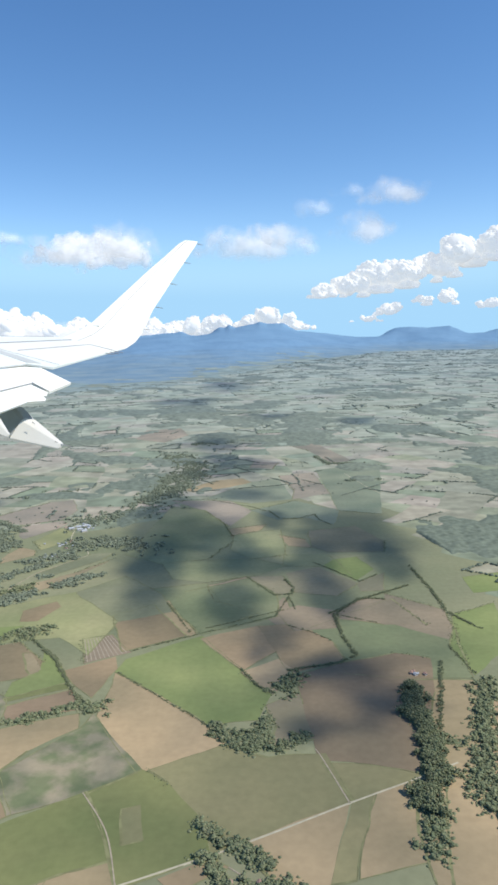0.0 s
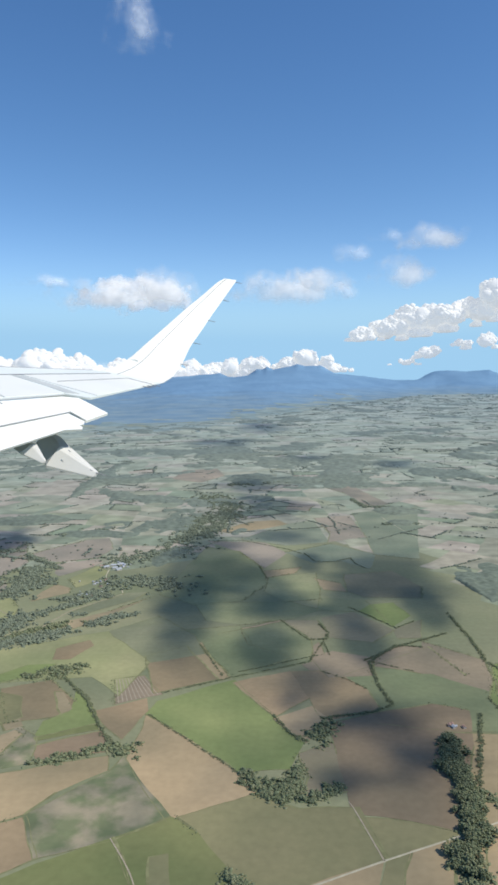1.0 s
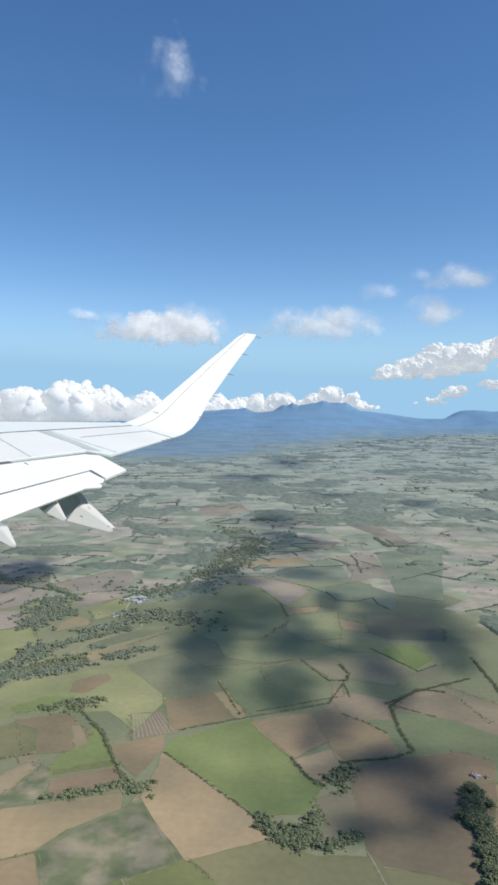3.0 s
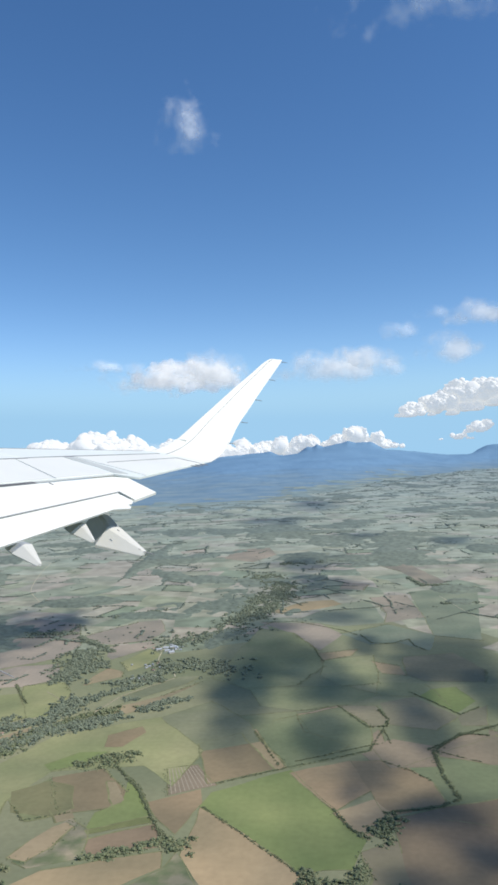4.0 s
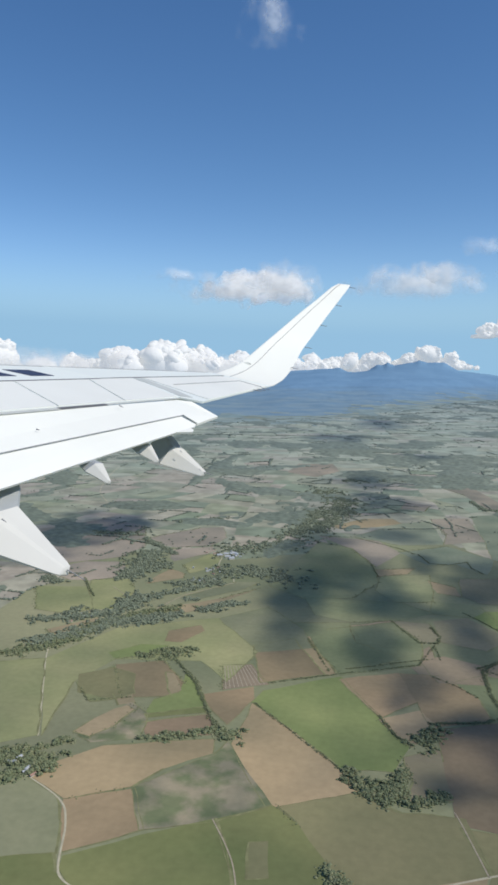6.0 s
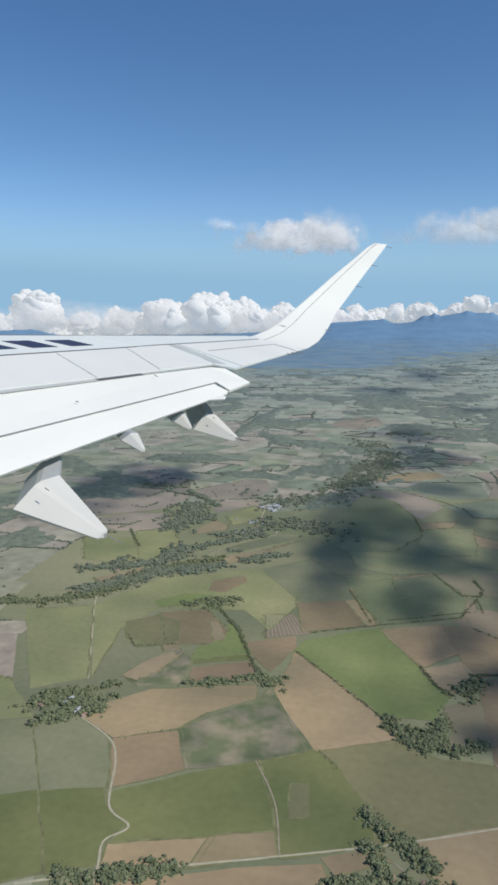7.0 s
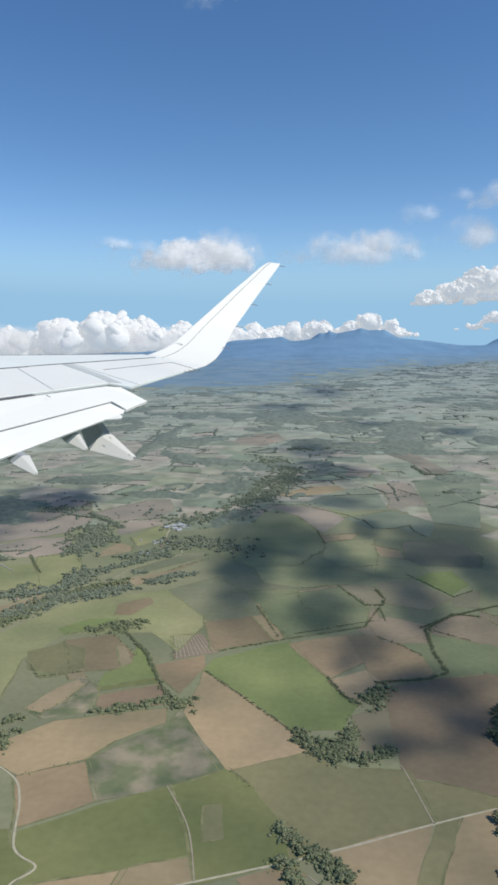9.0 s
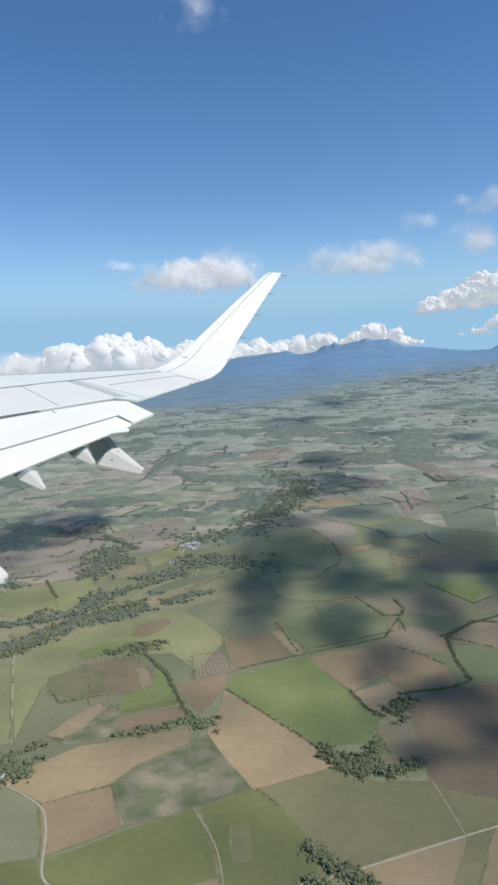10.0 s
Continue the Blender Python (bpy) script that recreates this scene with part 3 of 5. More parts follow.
def field(kind, *corners):
    mat, label = CROPS[kind]
    FIELD_COUNT[0] += 1
    z = 0.025 + 0.0005 * FIELD_COUNT[0]
    bm = bmesh.new()
    pts = []
    mx, my = sum(q[0] for q in corners) / len(corners), sum(q[1] for q in corners) / len(corners)
    corners = tuple((x + (x - mx) / math.hypot(x - mx, y - my) * 0.8, y + (y - my) / math.hypot(x - mx, y - my) * 0.8) for x, y in corners)
    for a, b in zip(corners, corners[1:] + corners[:1]):
        n = max(1, int(math.dist(a, b) / 6))
        for i in range(n):
            x, y = a[0] + (b[0] - a[0]) * i / n, a[1] + (b[1] - a[1]) * i / n
            k = noise.noise_vector(Vector((x * 0.11, y * 0.11, 1.7)))
            pts.append((x + k.x * 0.9, y + k.y * 0.9, z))
    top = [bm.verts.new(p) for p in pts]
    low = [bm.verts.new((x, y, 0.0)) for x, y, _ in pts]
    f = bm.faces.new(top)
    f.normal_update()
    if f.normal.z < 0:
        f.normal_flip()
    bmesh.ops.triangulate(bm, faces=[f])
    for i in range(len(pts)):
        j = (i + 1) % len(pts)
        bm.faces.new((top[i], low[i], low[j], top[j]))
    ob = part("field", bm, mat)
    for a, b in zip(corners, corners[1:] + corners[:1]):
        if RNG.random() < 0.6:
            MARGINS.append((a, b, RNG.choice((0.25, 0.4, 0.7)), RNG.random() < 0.25 and min(a[1], b[1]) > 160))
    return tagged(ob, label, "field", "patchwork of near fields")


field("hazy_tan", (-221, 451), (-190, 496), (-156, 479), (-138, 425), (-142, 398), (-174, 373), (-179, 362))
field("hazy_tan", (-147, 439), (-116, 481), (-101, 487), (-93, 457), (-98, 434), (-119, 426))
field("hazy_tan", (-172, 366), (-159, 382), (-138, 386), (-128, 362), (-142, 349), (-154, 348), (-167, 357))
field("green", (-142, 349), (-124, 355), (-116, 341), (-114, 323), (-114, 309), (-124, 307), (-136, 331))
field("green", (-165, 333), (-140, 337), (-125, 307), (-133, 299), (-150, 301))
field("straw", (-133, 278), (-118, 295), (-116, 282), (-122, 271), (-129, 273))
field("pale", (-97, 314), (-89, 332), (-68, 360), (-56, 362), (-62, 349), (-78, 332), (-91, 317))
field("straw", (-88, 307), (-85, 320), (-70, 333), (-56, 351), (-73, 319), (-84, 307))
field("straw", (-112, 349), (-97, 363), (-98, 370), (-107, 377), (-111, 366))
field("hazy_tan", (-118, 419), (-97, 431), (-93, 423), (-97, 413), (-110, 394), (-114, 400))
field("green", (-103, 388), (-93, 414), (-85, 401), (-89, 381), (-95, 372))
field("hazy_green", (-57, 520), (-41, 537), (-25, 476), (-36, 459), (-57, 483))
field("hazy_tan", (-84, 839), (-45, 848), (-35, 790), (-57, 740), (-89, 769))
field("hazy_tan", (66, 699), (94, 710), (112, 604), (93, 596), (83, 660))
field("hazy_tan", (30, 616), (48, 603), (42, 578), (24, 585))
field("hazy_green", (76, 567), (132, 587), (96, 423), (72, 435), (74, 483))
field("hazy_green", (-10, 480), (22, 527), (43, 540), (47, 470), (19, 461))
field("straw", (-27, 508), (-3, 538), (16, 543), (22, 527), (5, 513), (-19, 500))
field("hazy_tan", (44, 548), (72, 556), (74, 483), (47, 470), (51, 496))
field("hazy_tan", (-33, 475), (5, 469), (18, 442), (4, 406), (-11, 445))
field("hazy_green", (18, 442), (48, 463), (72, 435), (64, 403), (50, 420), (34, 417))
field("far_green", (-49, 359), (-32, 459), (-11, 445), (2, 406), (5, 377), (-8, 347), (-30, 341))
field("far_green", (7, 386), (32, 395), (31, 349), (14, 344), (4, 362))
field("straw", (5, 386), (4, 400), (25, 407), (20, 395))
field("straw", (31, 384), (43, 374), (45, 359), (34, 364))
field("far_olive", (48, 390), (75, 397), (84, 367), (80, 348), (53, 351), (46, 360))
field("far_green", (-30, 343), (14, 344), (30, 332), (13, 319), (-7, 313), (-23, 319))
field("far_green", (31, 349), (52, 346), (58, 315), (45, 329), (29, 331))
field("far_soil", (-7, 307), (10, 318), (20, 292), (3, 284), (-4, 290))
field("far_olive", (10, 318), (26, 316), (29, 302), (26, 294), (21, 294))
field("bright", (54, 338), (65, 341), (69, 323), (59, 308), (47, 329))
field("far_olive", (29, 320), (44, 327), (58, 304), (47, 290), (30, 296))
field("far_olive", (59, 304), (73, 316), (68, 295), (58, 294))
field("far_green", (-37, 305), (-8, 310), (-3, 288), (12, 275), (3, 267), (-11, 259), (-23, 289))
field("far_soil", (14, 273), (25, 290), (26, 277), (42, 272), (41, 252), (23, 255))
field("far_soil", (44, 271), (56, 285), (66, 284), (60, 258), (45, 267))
field("tan", (57, 214), (82, 211), (62, 164), (54, 165), (56, 189))
field("green", (54, 164), (64, 164), (74, 147), (68, 118), (42, 122))
field("brown", (76, 200), (100, 205), (84, 160), (66, 164))
field("far_green", (68, 283), (86, 266), (78, 214), (52, 217), (38, 221), (28, 254))
field("far_soil", (68, 290), (86, 270), (83, 240), (60, 262))
field("bright", (89, 265), (108, 275), (102, 241), (80, 216), (79, 238))
field("bright", (107, 306), (125, 311), (118, 290), (105, 288))
field("bright", (-36.5, 228), (-34.5, 237), (-9.5, 254), (4.5, 225), (12.5, 209), (7.5, 195), (-5.5, 193))
field("tan", (-36.5, 227), (-38.5, 200), (-23.5, 171), (0.5, 182), (-6.5, 193), (-18.5, 207))
field("brown", (-54.5, 230), (-38.5, 239), (-37.5, 230), (-42.5, 212))
field("orchard", (-52.5, 255), (-42.5, 258), (-34.5, 243), (-48.5, 236))
field("brown", (-44.5, 277), (-29.5, 287), (-15.5, 256), (-36.5, 244))
field("tan", (-28.5, 286), (-23.5, 291), (-11.5, 257), (-14.5, 255))
field("brown", (-9.5, 252), (11.5, 261), (16.5, 239), (4.5, 226))
field("brown", (12.5, 261), (27.5, 261), (37.5, 244), (39.5, 230), (20.5, 223), (17.5, 239))
field("straw", (4.5, 224), (17.5, 232), (22.5, 222), (13.5, 209))
field("furrow", (11.5, 202), (21.5, 208), (22.5, 184), (10.5, 180), (13.5, 191))
field("soil", (22.5, 221), (39.5, 227), (57.5, 233), (68.5, 228), (62.5, 206), (47.5, 166), (37.5, 171), (23.5, 174), (22.5, 202))
field("olive", (24.5, 172), (37.5, 169), (47.5, 165), (29.5, 156))
field("far_soil", (46.5, 274), (68.5, 284), (75.5, 257), (59.5, 259), (44.5, 265))
field("far_green", (-16.5, 300), (11.5, 316), (21.5, 293), (19.5, 270), (-9.5, 256), (-22.5, 290))
field("tan", (-90.5, 175), (-74.5, 192), (-44.5, 202), (-43.5, 194), (-55.5, 184), (-60.5, 175), (-75.5, 166))
field("brown", (-75.5, 165), (-59.5, 173), (-52.5, 157), (-67.5, 147))
field("mottled", (-59.5, 174), (-42.5, 193), (-40.5, 201), (-23.5, 173), (-36.5, 164), (-52.5, 157))
field("dark", (-66.5, 145), (-36.5, 164), (-31.5, 155), (-26.5, 140), (-60.5, 129), (-58.5, 134), (-65.5, 141))
field("dark", (-35.5, 164), (-22.5, 172), (-14.5, 167), (-8.5, 155), (-5.5, 141), (-23.5, 133), (-28.5, 150))
field("olive", (-20.5, 172), (-0.5, 182), (9.5, 175), (24.5, 176), (28.5, 156), (-0.5, 143), (-4.5, 141), (-7.5, 155), (-14.5, 167))
field("tan", (-60.5, 128), (-39.5, 135), (-41.5, 126), (-59.5, 122))
field("tan", (-39.5, 135), (-26.5, 140), (-24.5, 133), (-41.5, 126))
field("brown", (-67.5, 115), (-15.5, 133), (-11.5, 123), (-64.5, 111))
field("brown", (-14.5, 135), (-5.5, 139), (-1.5, 137), (-11.5, 131))
field("tan", (1.5, 143), (27.5, 155), (18.5, 130), (11.5, 129))
field("olive", (28.5, 155), (34.5, 158), (24.5, 132), (19.5, 131))
field("tan", (34.5, 158), (44.5, 162), (40.5, 136), (25.5, 132))
field("pale", (-100.5, 168), (-91.5, 174), (-78.5, 165), (-72.5, 156), (-69.5, 146), (-83.5, 141))
field("dark", (-83.5, 140), (-69.5, 145), (-66.5, 139), (-60.5, 134), (-62.5, 128), (-61.5, 122), (-69.5, 118))
field("green", (-119.5, 249), (-104.5, 285), (-65.5, 305), (-42.5, 270), (-49.5, 242), (-62.5, 258), (-93.5, 253), (-101.5, 233), (-95.5, 195))
field("pale", (-64.5, 305), (-45.5, 324), (-28.5, 300), (-21.5, 280), (-41.5, 271))
field("brown", (-91.5, 248), (-75.5, 255), (-63.5, 238), (-64.5, 228), (-81.5, 223))
field("green", (-144.5, 239), (-120.5, 248), (-97.5, 195), (-111.5, 185))
field("bright", (-64.5, 247), (-54.5, 229), (-51.5, 221), (-69.5, 215), (-69.5, 224), (-62.5, 230))
field("soil", (-68.5, 208), (-49.5, 217), (-44.5, 205), (-63.5, 200))
field("green", (-100.5, 232), (-92.5, 247), (-81.5, 223), (-90.5, 219))
field("mottled", (-84.5, 197), (-76.5, 220), (-69.5, 214), (-66.5, 199), (-79.5, 194))
field("straw", (-128.5, 275), (-113.5, 291), (-112.5, 284), (-124.5, 270))
field("tan", (44.5, 162), (58.5, 169), (77.5, 150), (67.5, 120), (40.5, 128))
field("olive", (-25.5, 157), (-21.5, 158), (-20.5, 147), (-24.5, 146))
field("far_soil", (20.5, 275), (29.5, 280), (43.5, 273), (42.5, 257), (25.5, 256))
field("straw", (-87, 199), (-84, 207), (-80, 214), (-77, 217), (-74, 215), (-77, 205), (-81, 197))
field("straw", (-72, 245), (-69, 245), (-63, 233), (-65, 229), (-68, 234))
field("dark", (-69, 214), (-52, 222), (-51, 218), (-68, 212))
field("brown", (-82, 286), (-71, 295), (-68, 289), (-74, 276), (-81, 275))
field("bright", (-98, 259), (-89, 269), (-79, 270), (-80, 261), (-94, 254))
field("straw", (-84, 225), (-79, 227), (-76, 221), (-80, 218))
field("pale", (-102, 168.5), (-85, 141), (-104, 131), (-126, 159))
field("dark", (-85, 140), (-71, 118), (-90, 106), (-104, 130))
field("green", (-103, 170), (-127, 160.5), (-152, 192), (-120, 187))
field("olive", (-102, 238), (-92, 245), (-83, 241), (-78, 227), (-83, 222), (-97, 225))




def margins():
    """Rough grass along the edges of fields, with a bush here and there."""
    verts, faces, centres, rad = [], [], [], []
    for m, (a, b, wide, bushy) in enumerate(MARGINS):
        z = 0.062 + 0.0001 * m
        n = max(2, int(math.dist(a, b) / 1.4))
        d = Vector((b[0] - a[0], b[1] - a[1], 0)).normalized()
        base = len(verts)
        for i in range(n + 1):
            x, y = a[0] + (b[0] - a[0]) * i / n, a[1] + (b[1] - a[1]) * i / n
            k = noise.noise_vector(Vector((x * 0.11, y * 0.11, 1.7)))
            w = wide * (0.5 + 0.7 * RNG.random())
            for s in (-0.5, 0.5):
                verts.append((x + k.x * 0.9 - d.y * w * s, y + k.y * 0.9 + d.x * w * s, z))
            if bushy and RNG.random() < 0.75:
                for _ in range(4):
                    s = RNG.uniform(0.1, 0.24)
                    centres.append((x + k.x * 0.9 + RNG.normal(0, 0.7), y + k.y * 0.9 + RNG.normal(0, 0.7), s * 0.7))
                    rad.append(s)
        faces += [(base + 2 * i, base + 2 * i + 1, base + 2 * i + 3, base + 2 * i + 2) for i in range(n)]
    grass = plain("rough_grass", (0.19, 0.19, 0.09), 0.95, 0.3, 0.3)
    tagged(soup("field_margins", verts, faces, grass), "narrow rough grass margins between the fields", "grass", kind="stuff")
    v, f = blobs(np.array(centres), np.array(rad), 0.8, 0.3)
    tagged(soup("margin_bushes", v.tolist(), f.tolist(), LEAVES), "scattered low bushes along field margins", "bushes", kind="stuff")


margins()

# rows of the small orchard plot
rows_v, rows_f = [], []
for i in range(10):
    s = (i + 0.5) / 10
    a, b = Vector((-52.5, 255, 0.07)).lerp(Vector((-42.5, 258, 0.07)), s), Vector((-48.5, 236, 0.07)).lerp(Vector((-34.5, 243, 0.07)), s)
    k = len(rows_v)
    rows_v += [a - Vector((0.14, 0, 0)), a + Vector((0.14, 0, 0)), b + Vector((0.16, 0, 0)), b - Vector((0.16, 0, 0))]
    rows_f.append((k, k + 1, k + 2, k + 3))
tagged(soup("orchard_rows", rows_v, rows_f, TRACK), "pale straight planting rows on a brown plot", "rows", kind="stuff")

# roads and tracks
def way(name, width, *points):
    pts = [Vector((x, y, 0)) for x, y in points]
    fine = []
    for i in range(len(pts) - 1):
        p0, p1, p2, p3 = pts[max(i - 1, 0)], pts[i], pts[i + 1], pts[min(i + 2, len(pts) - 1)]
        for s in np.linspace(0, 1, 10, endpoint=False):
            fine.append(0.5 * (2 * p1 + (p2 - p0) * s + (2 * p0 - 5 * p1 + 4 * p2 - p3) * s * s + (3 * p1 - p0 - 3 * p2 + p3) * s ** 3))
    fine.append(pts[-1])
    rings = []
    for i, p in enumerate(fine):
        d = (fine[min(i + 1, len(fine) - 1)] - fine[max(i - 1, 0)]).normalized()
        side = Vector((-d.y, d.x, 0)) * width * 0.38 * (1 + 0.25 * noise.noise(p * 0.2))
        rings.append([p - side * 1.25 + Vector((0, 0, 0.03)), p - side + Vector((0, 0, 0.085)), p + side + Vector((0, 0, 0.085)), p + side * 1.25 + Vector((0, 0, 0.03))])
    mat = DIRT if name == "dirt_road" else TRACK
    label = "pale unpaved farm road between fields" if name == "dirt_road" else "narrow worn track along a field edge"
    return tagged(part(name, loft(rings), mat), label, "road", kind="structure")


way("dirt_road", 0.61, (-58.1, 112.3), (-59.9, 121.1), (-61.9, 128.6), (-58.5, 134.2), (-65.6, 139.7), (-71.1, 156.0), (-77.2, 165.4), (-93.2, 175.4))
way("dirt_road", 0.54, (-96.8, 194.1), (-107.6, 219.4), (-120.2, 248.7), (-124.3, 260.2))
way("dirt_road", 0.68, (-74.3, 113.4), (-58.6, 120.1), (-35.3, 128.7), (-0.5, 142.3), (27.9, 155.4), (44.9, 162.9), (58.5, 169.3))
way("farm_track", 0.41, (27.9, 155.4), (24.1, 173.7), (22.8, 178.4))
way("farm_track", 0.41, (-36.3, 164.3), (-28.5, 149.6), (-24.2, 133.1))
way("farm_track", 0.41, (-1.1, 136.8), (2.9, 132.7), (5.6, 127.5))
way("dirt_road", 0.54, (96, 550), (102, 507), (108, 476))
way("dirt_road", 0.54, (-278, 766), (-264, 698), (-240, 611), (-214, 560))
way("farm_track", 0.48, (-96, 312), (-89, 333), (-80, 345), (-69, 359))
way("dirt_road", 0.54, (-69, 361), (-74, 378), (-83, 389), (-85, 407))
way("farm_track", 0.41, (-127, 340), (-118, 330), (-114, 323))

# trees
def crown_mesh(seed, clumps, height, width):
    rng = np.random.default_rng(seed)
    c, s = [], []
    lobes = rng.normal(0, 0.42, (5, 3)) * (width / 2, width / 2, height * 0.22) + (0, 0, height * 0.62)
    for i in range(clumps):
        p = lobes[i % 5] + rng.normal(0, 1, 3) * (width * 0.17, width * 0.17, height * 0.13)
        c.append((p[0], p[1], max(p[2], height * 0.22)))
        s.append(width * rng.uniform(0.06, 0.13))
    v, f = blobs(np.array(c), np.array(s), 0.8, 0.3)
    me = bpy.data.meshes.new("crown")
    me.from_pydata(v.tolist(), [], f.tolist())
    me.polygons.foreach_set("use_smooth", [True] * len(me.polygons))
    me.materials.append(LEAVES)
    return me


def trunk_mesh(height):
    bm = loft([[(r * math.cos(a), r * math.sin(a), z) for a in np.linspace(0, 6.283, 7)[:-1]] for r, z in ((0.11, 0), (0.07, height * 0.3), (0.045, height * 0.6))])
    for a in (0.4, 2.5, 4.4):
        tip = Vector((math.cos(a) * 0.45, math.sin(a) * 0.45, height * 0.62))
        base = Vector((0, 0, height * 0.28))
        limb = [bm.verts.new(base + Vector((0.03 * math.cos(q), 0.03 * math.sin(q), 0))) for q in (0, 2.1, 4.2)]
        end = bm.verts.new(tip)
        for i in range(3):
            bm.faces.new((limb[i], limb[(i + 1) % 3], end))
    me = bpy.data.meshes.new("trunk")
    bm.to_mesh(me)
    bm.free()
    me.materials.append(BARK)
    return me


CROWNS = [(crown_mesh(11 + i, 110, h, w), trunk_mesh(h)) for i, (h, w) in enumerate(((1.9, 1.9), (2.3, 1.7), (1.5, 1.8), (1.8, 2.3), (1.2, 1.3)))]
TREE_COUNT = [0]
TREE_LABEL = ("rounded broadleaf tree in a farm grove", "tall leafy tree standing in a tree clump", "low spreading green tree by a field", "broad crowned dark green tree", "small bushy tree in a hedge")


def plant(x, y, size):
    k = int(RNG.integers(0, 5))
    crown, trunk = CROWNS[k]
    t = new("tree")
    t.matrix_basis = pose(x, y, 0.0, 0, 0, RNG.uniform(0, 360)) @ Matrix.Scale(size, 4)
    for nm, me in (("crown", crown), ("trunk", trunk)):
        o = new(nm, me)
        o.parent = t
    tagged(t, TREE_LABEL[k], "tree", "trees of the near groves")
    TREE_COUNT[0] += 1


def grove(width, density, *points):
    """Trees along a line: single ones near by, one mass of shrubs farther off."""
    near = min(y for _, y in points) < 215 and width > 2
    spots = []
    for a, b in zip(points, points[1:]):
        n = max(2, int(math.dist(a, b) * (4.2 if width < 2 else 0.8 + 0.4 * width) * density))
        for s in RNG.random(n):
            wide = width * (0.22 if width < 2 else 0.4 if width < 4 else 0.25 + 0.9 * abs(noise.noise(Vector((a[0] + s * 40, a[1] * 0.5, 3.1)))))
            spots.append((a[0] + (b[0] - a[0]) * s + RNG.normal(0, wide), a[1] + (b[1] - a[1]) * s + RNG.normal(0, wide)))
    centres, rad = [], []
    ground_cover = [(x + RNG.normal(0, 0.9), y + RNG.normal(0, 0.9), 0.05) for x, y in spots for _ in range(6)] if width >= 2 else []
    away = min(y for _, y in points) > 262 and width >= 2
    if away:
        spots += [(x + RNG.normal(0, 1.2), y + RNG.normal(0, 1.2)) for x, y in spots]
    for x, y in spots:
        if near and TREE_COUNT[0] < 290:
            plant(x, y, RNG.uniform(0.8, 1.3))
            continue
        s = RNG.uniform(0.45, 1.05) * (0.36 if width < 1.3 else 0.5 if width < 2 else 1.0)
        if width >= 2:     # the dense inside of the crown
            centres.append((x, y, 0.45 * s))
            rad.append(0.8 * s)
        for _ in range(12):
            k = RNG.normal(0, 0.46 * s, 2)
            centres.append((x + k[0], y + k[1], s * RNG.uniform(0.3, 1.0)))
            rad.append(s * RNG.uniform(0.18, 0.38))
    if centres or ground_cover:
        v, f = blobs(np.array(centres), np.array(rad), 0.75, 0.2) if centres else (np.zeros((0, 3)), np.zeros((0, 3), int))
        if ground_cover:   # brushwood that fills the ground between the trees
            v2, f2 = blobs(np.array(ground_cover), RNG.uniform(0.25, 0.6, len(ground_cover)), 0.6, 0.3)
            f = np.concatenate([f, f2 + len(v)])
            v = np.concatenate([v, v2])
        label = "thin dark hedge along a field edge" if width < 2 else "belt of dark green trees and shrubs"
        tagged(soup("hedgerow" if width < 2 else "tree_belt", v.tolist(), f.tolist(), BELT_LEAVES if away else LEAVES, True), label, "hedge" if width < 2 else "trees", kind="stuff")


grove(3.6, 2.2, (57, 209), (54, 192), (55, 183), (51, 163), (46, 155), (47, 149), (43, 137))
grove(4.0, 2.0, (81, 211), (70, 181), (62, 161), (62, 149))
grove(1.8, 1.2, (87, 325), (88, 294), (87, 268), (94, 251))
grove(1.2, 1.0, (78, 238), (80, 216))
grove(1.9, 1.2, (44.5, 151), (51.5, 167), (57.5, 181), (63.5, 200), (71.5, 226))
grove(1.9, 1.5, (-72.5, 259), (-59.5, 240), (-48.5, 215), (-39.5, 202))
grove(3.5, 1.2, (-84.5, 259), (-77.5, 265), (-67.5, 269))
grove(5.0, 1.6, (-42.5, 207), (-39.5, 203))
grove(1.2, 0.9, (-36.5, 228), (-18.5, 207), (-6.5, 193))
grove(2.6, 2.0, (-5.5, 192.5), (0.6, 183), (6.5, 179), (9, 185), (11.5, 195))
grove(4.6, 3.0, (2, 185), (7, 184), (9, 188))
grove(5.0, 1.6, (14.5, 210), (18.5, 215), (22.5, 219))
grove(1.3, 0.9, (4.5, 227), (9.5, 214), (13.5, 210))
grove(2.4, 2.4, (11.5, 179.5), (16.5, 182), (21.5, 185.5))
grove(1.6, 1.2, (19.5, 224), (37.5, 228), (44.5, 233), (42.5, 248), (42.5, 269), (53.5, 283), (79.5, 299))
grove(1.2, 0.8, (23.5, 261), (32.5, 253), (38.5, 245))
grove(1.2, 0.8, (-35.5, 243), (-10.5, 256), (19.5, 270), (27.5, 293))
grove(2.0, 1.2, (-105.5, 183), (-94.5, 186), (-85.5, 195))
grove(6.0, 2.2, (-105.5, 176), (-99.5, 182), (-87.5, 180), (-97.5, 169))
grove(3.0, 1.3, (-65.5, 198), (-53.5, 202), (-43.5, 207))
grove(3.2, 3.2, (-12.5, 127), (-3.5, 130), (5.5, 129), (12.5, 130))
grove(2.2, 3.0, (-7.9, 150.5), (-2.8, 145.5))
grove(2.6, 3.4, (-0.6, 144.2), (3.5, 140.6), (7.4, 136.4))
grove(2.0, 3.0, (-6.8, 140.4), (-3.3, 135.3))
grove(3.0, 2.4, (-67.5, 116), (-61.5, 118), (-52.5, 121), (-44.5, 124))
grove(5.0, 1.4, (-163.5, 244), (-140.5, 248), (-121.5, 264), (-113.5, 288), (-98.5, 307), (-86.5, 314))
grove(1.0, 0.6, (-98.5, 229), (-91.5, 219), (-77.5, 224))
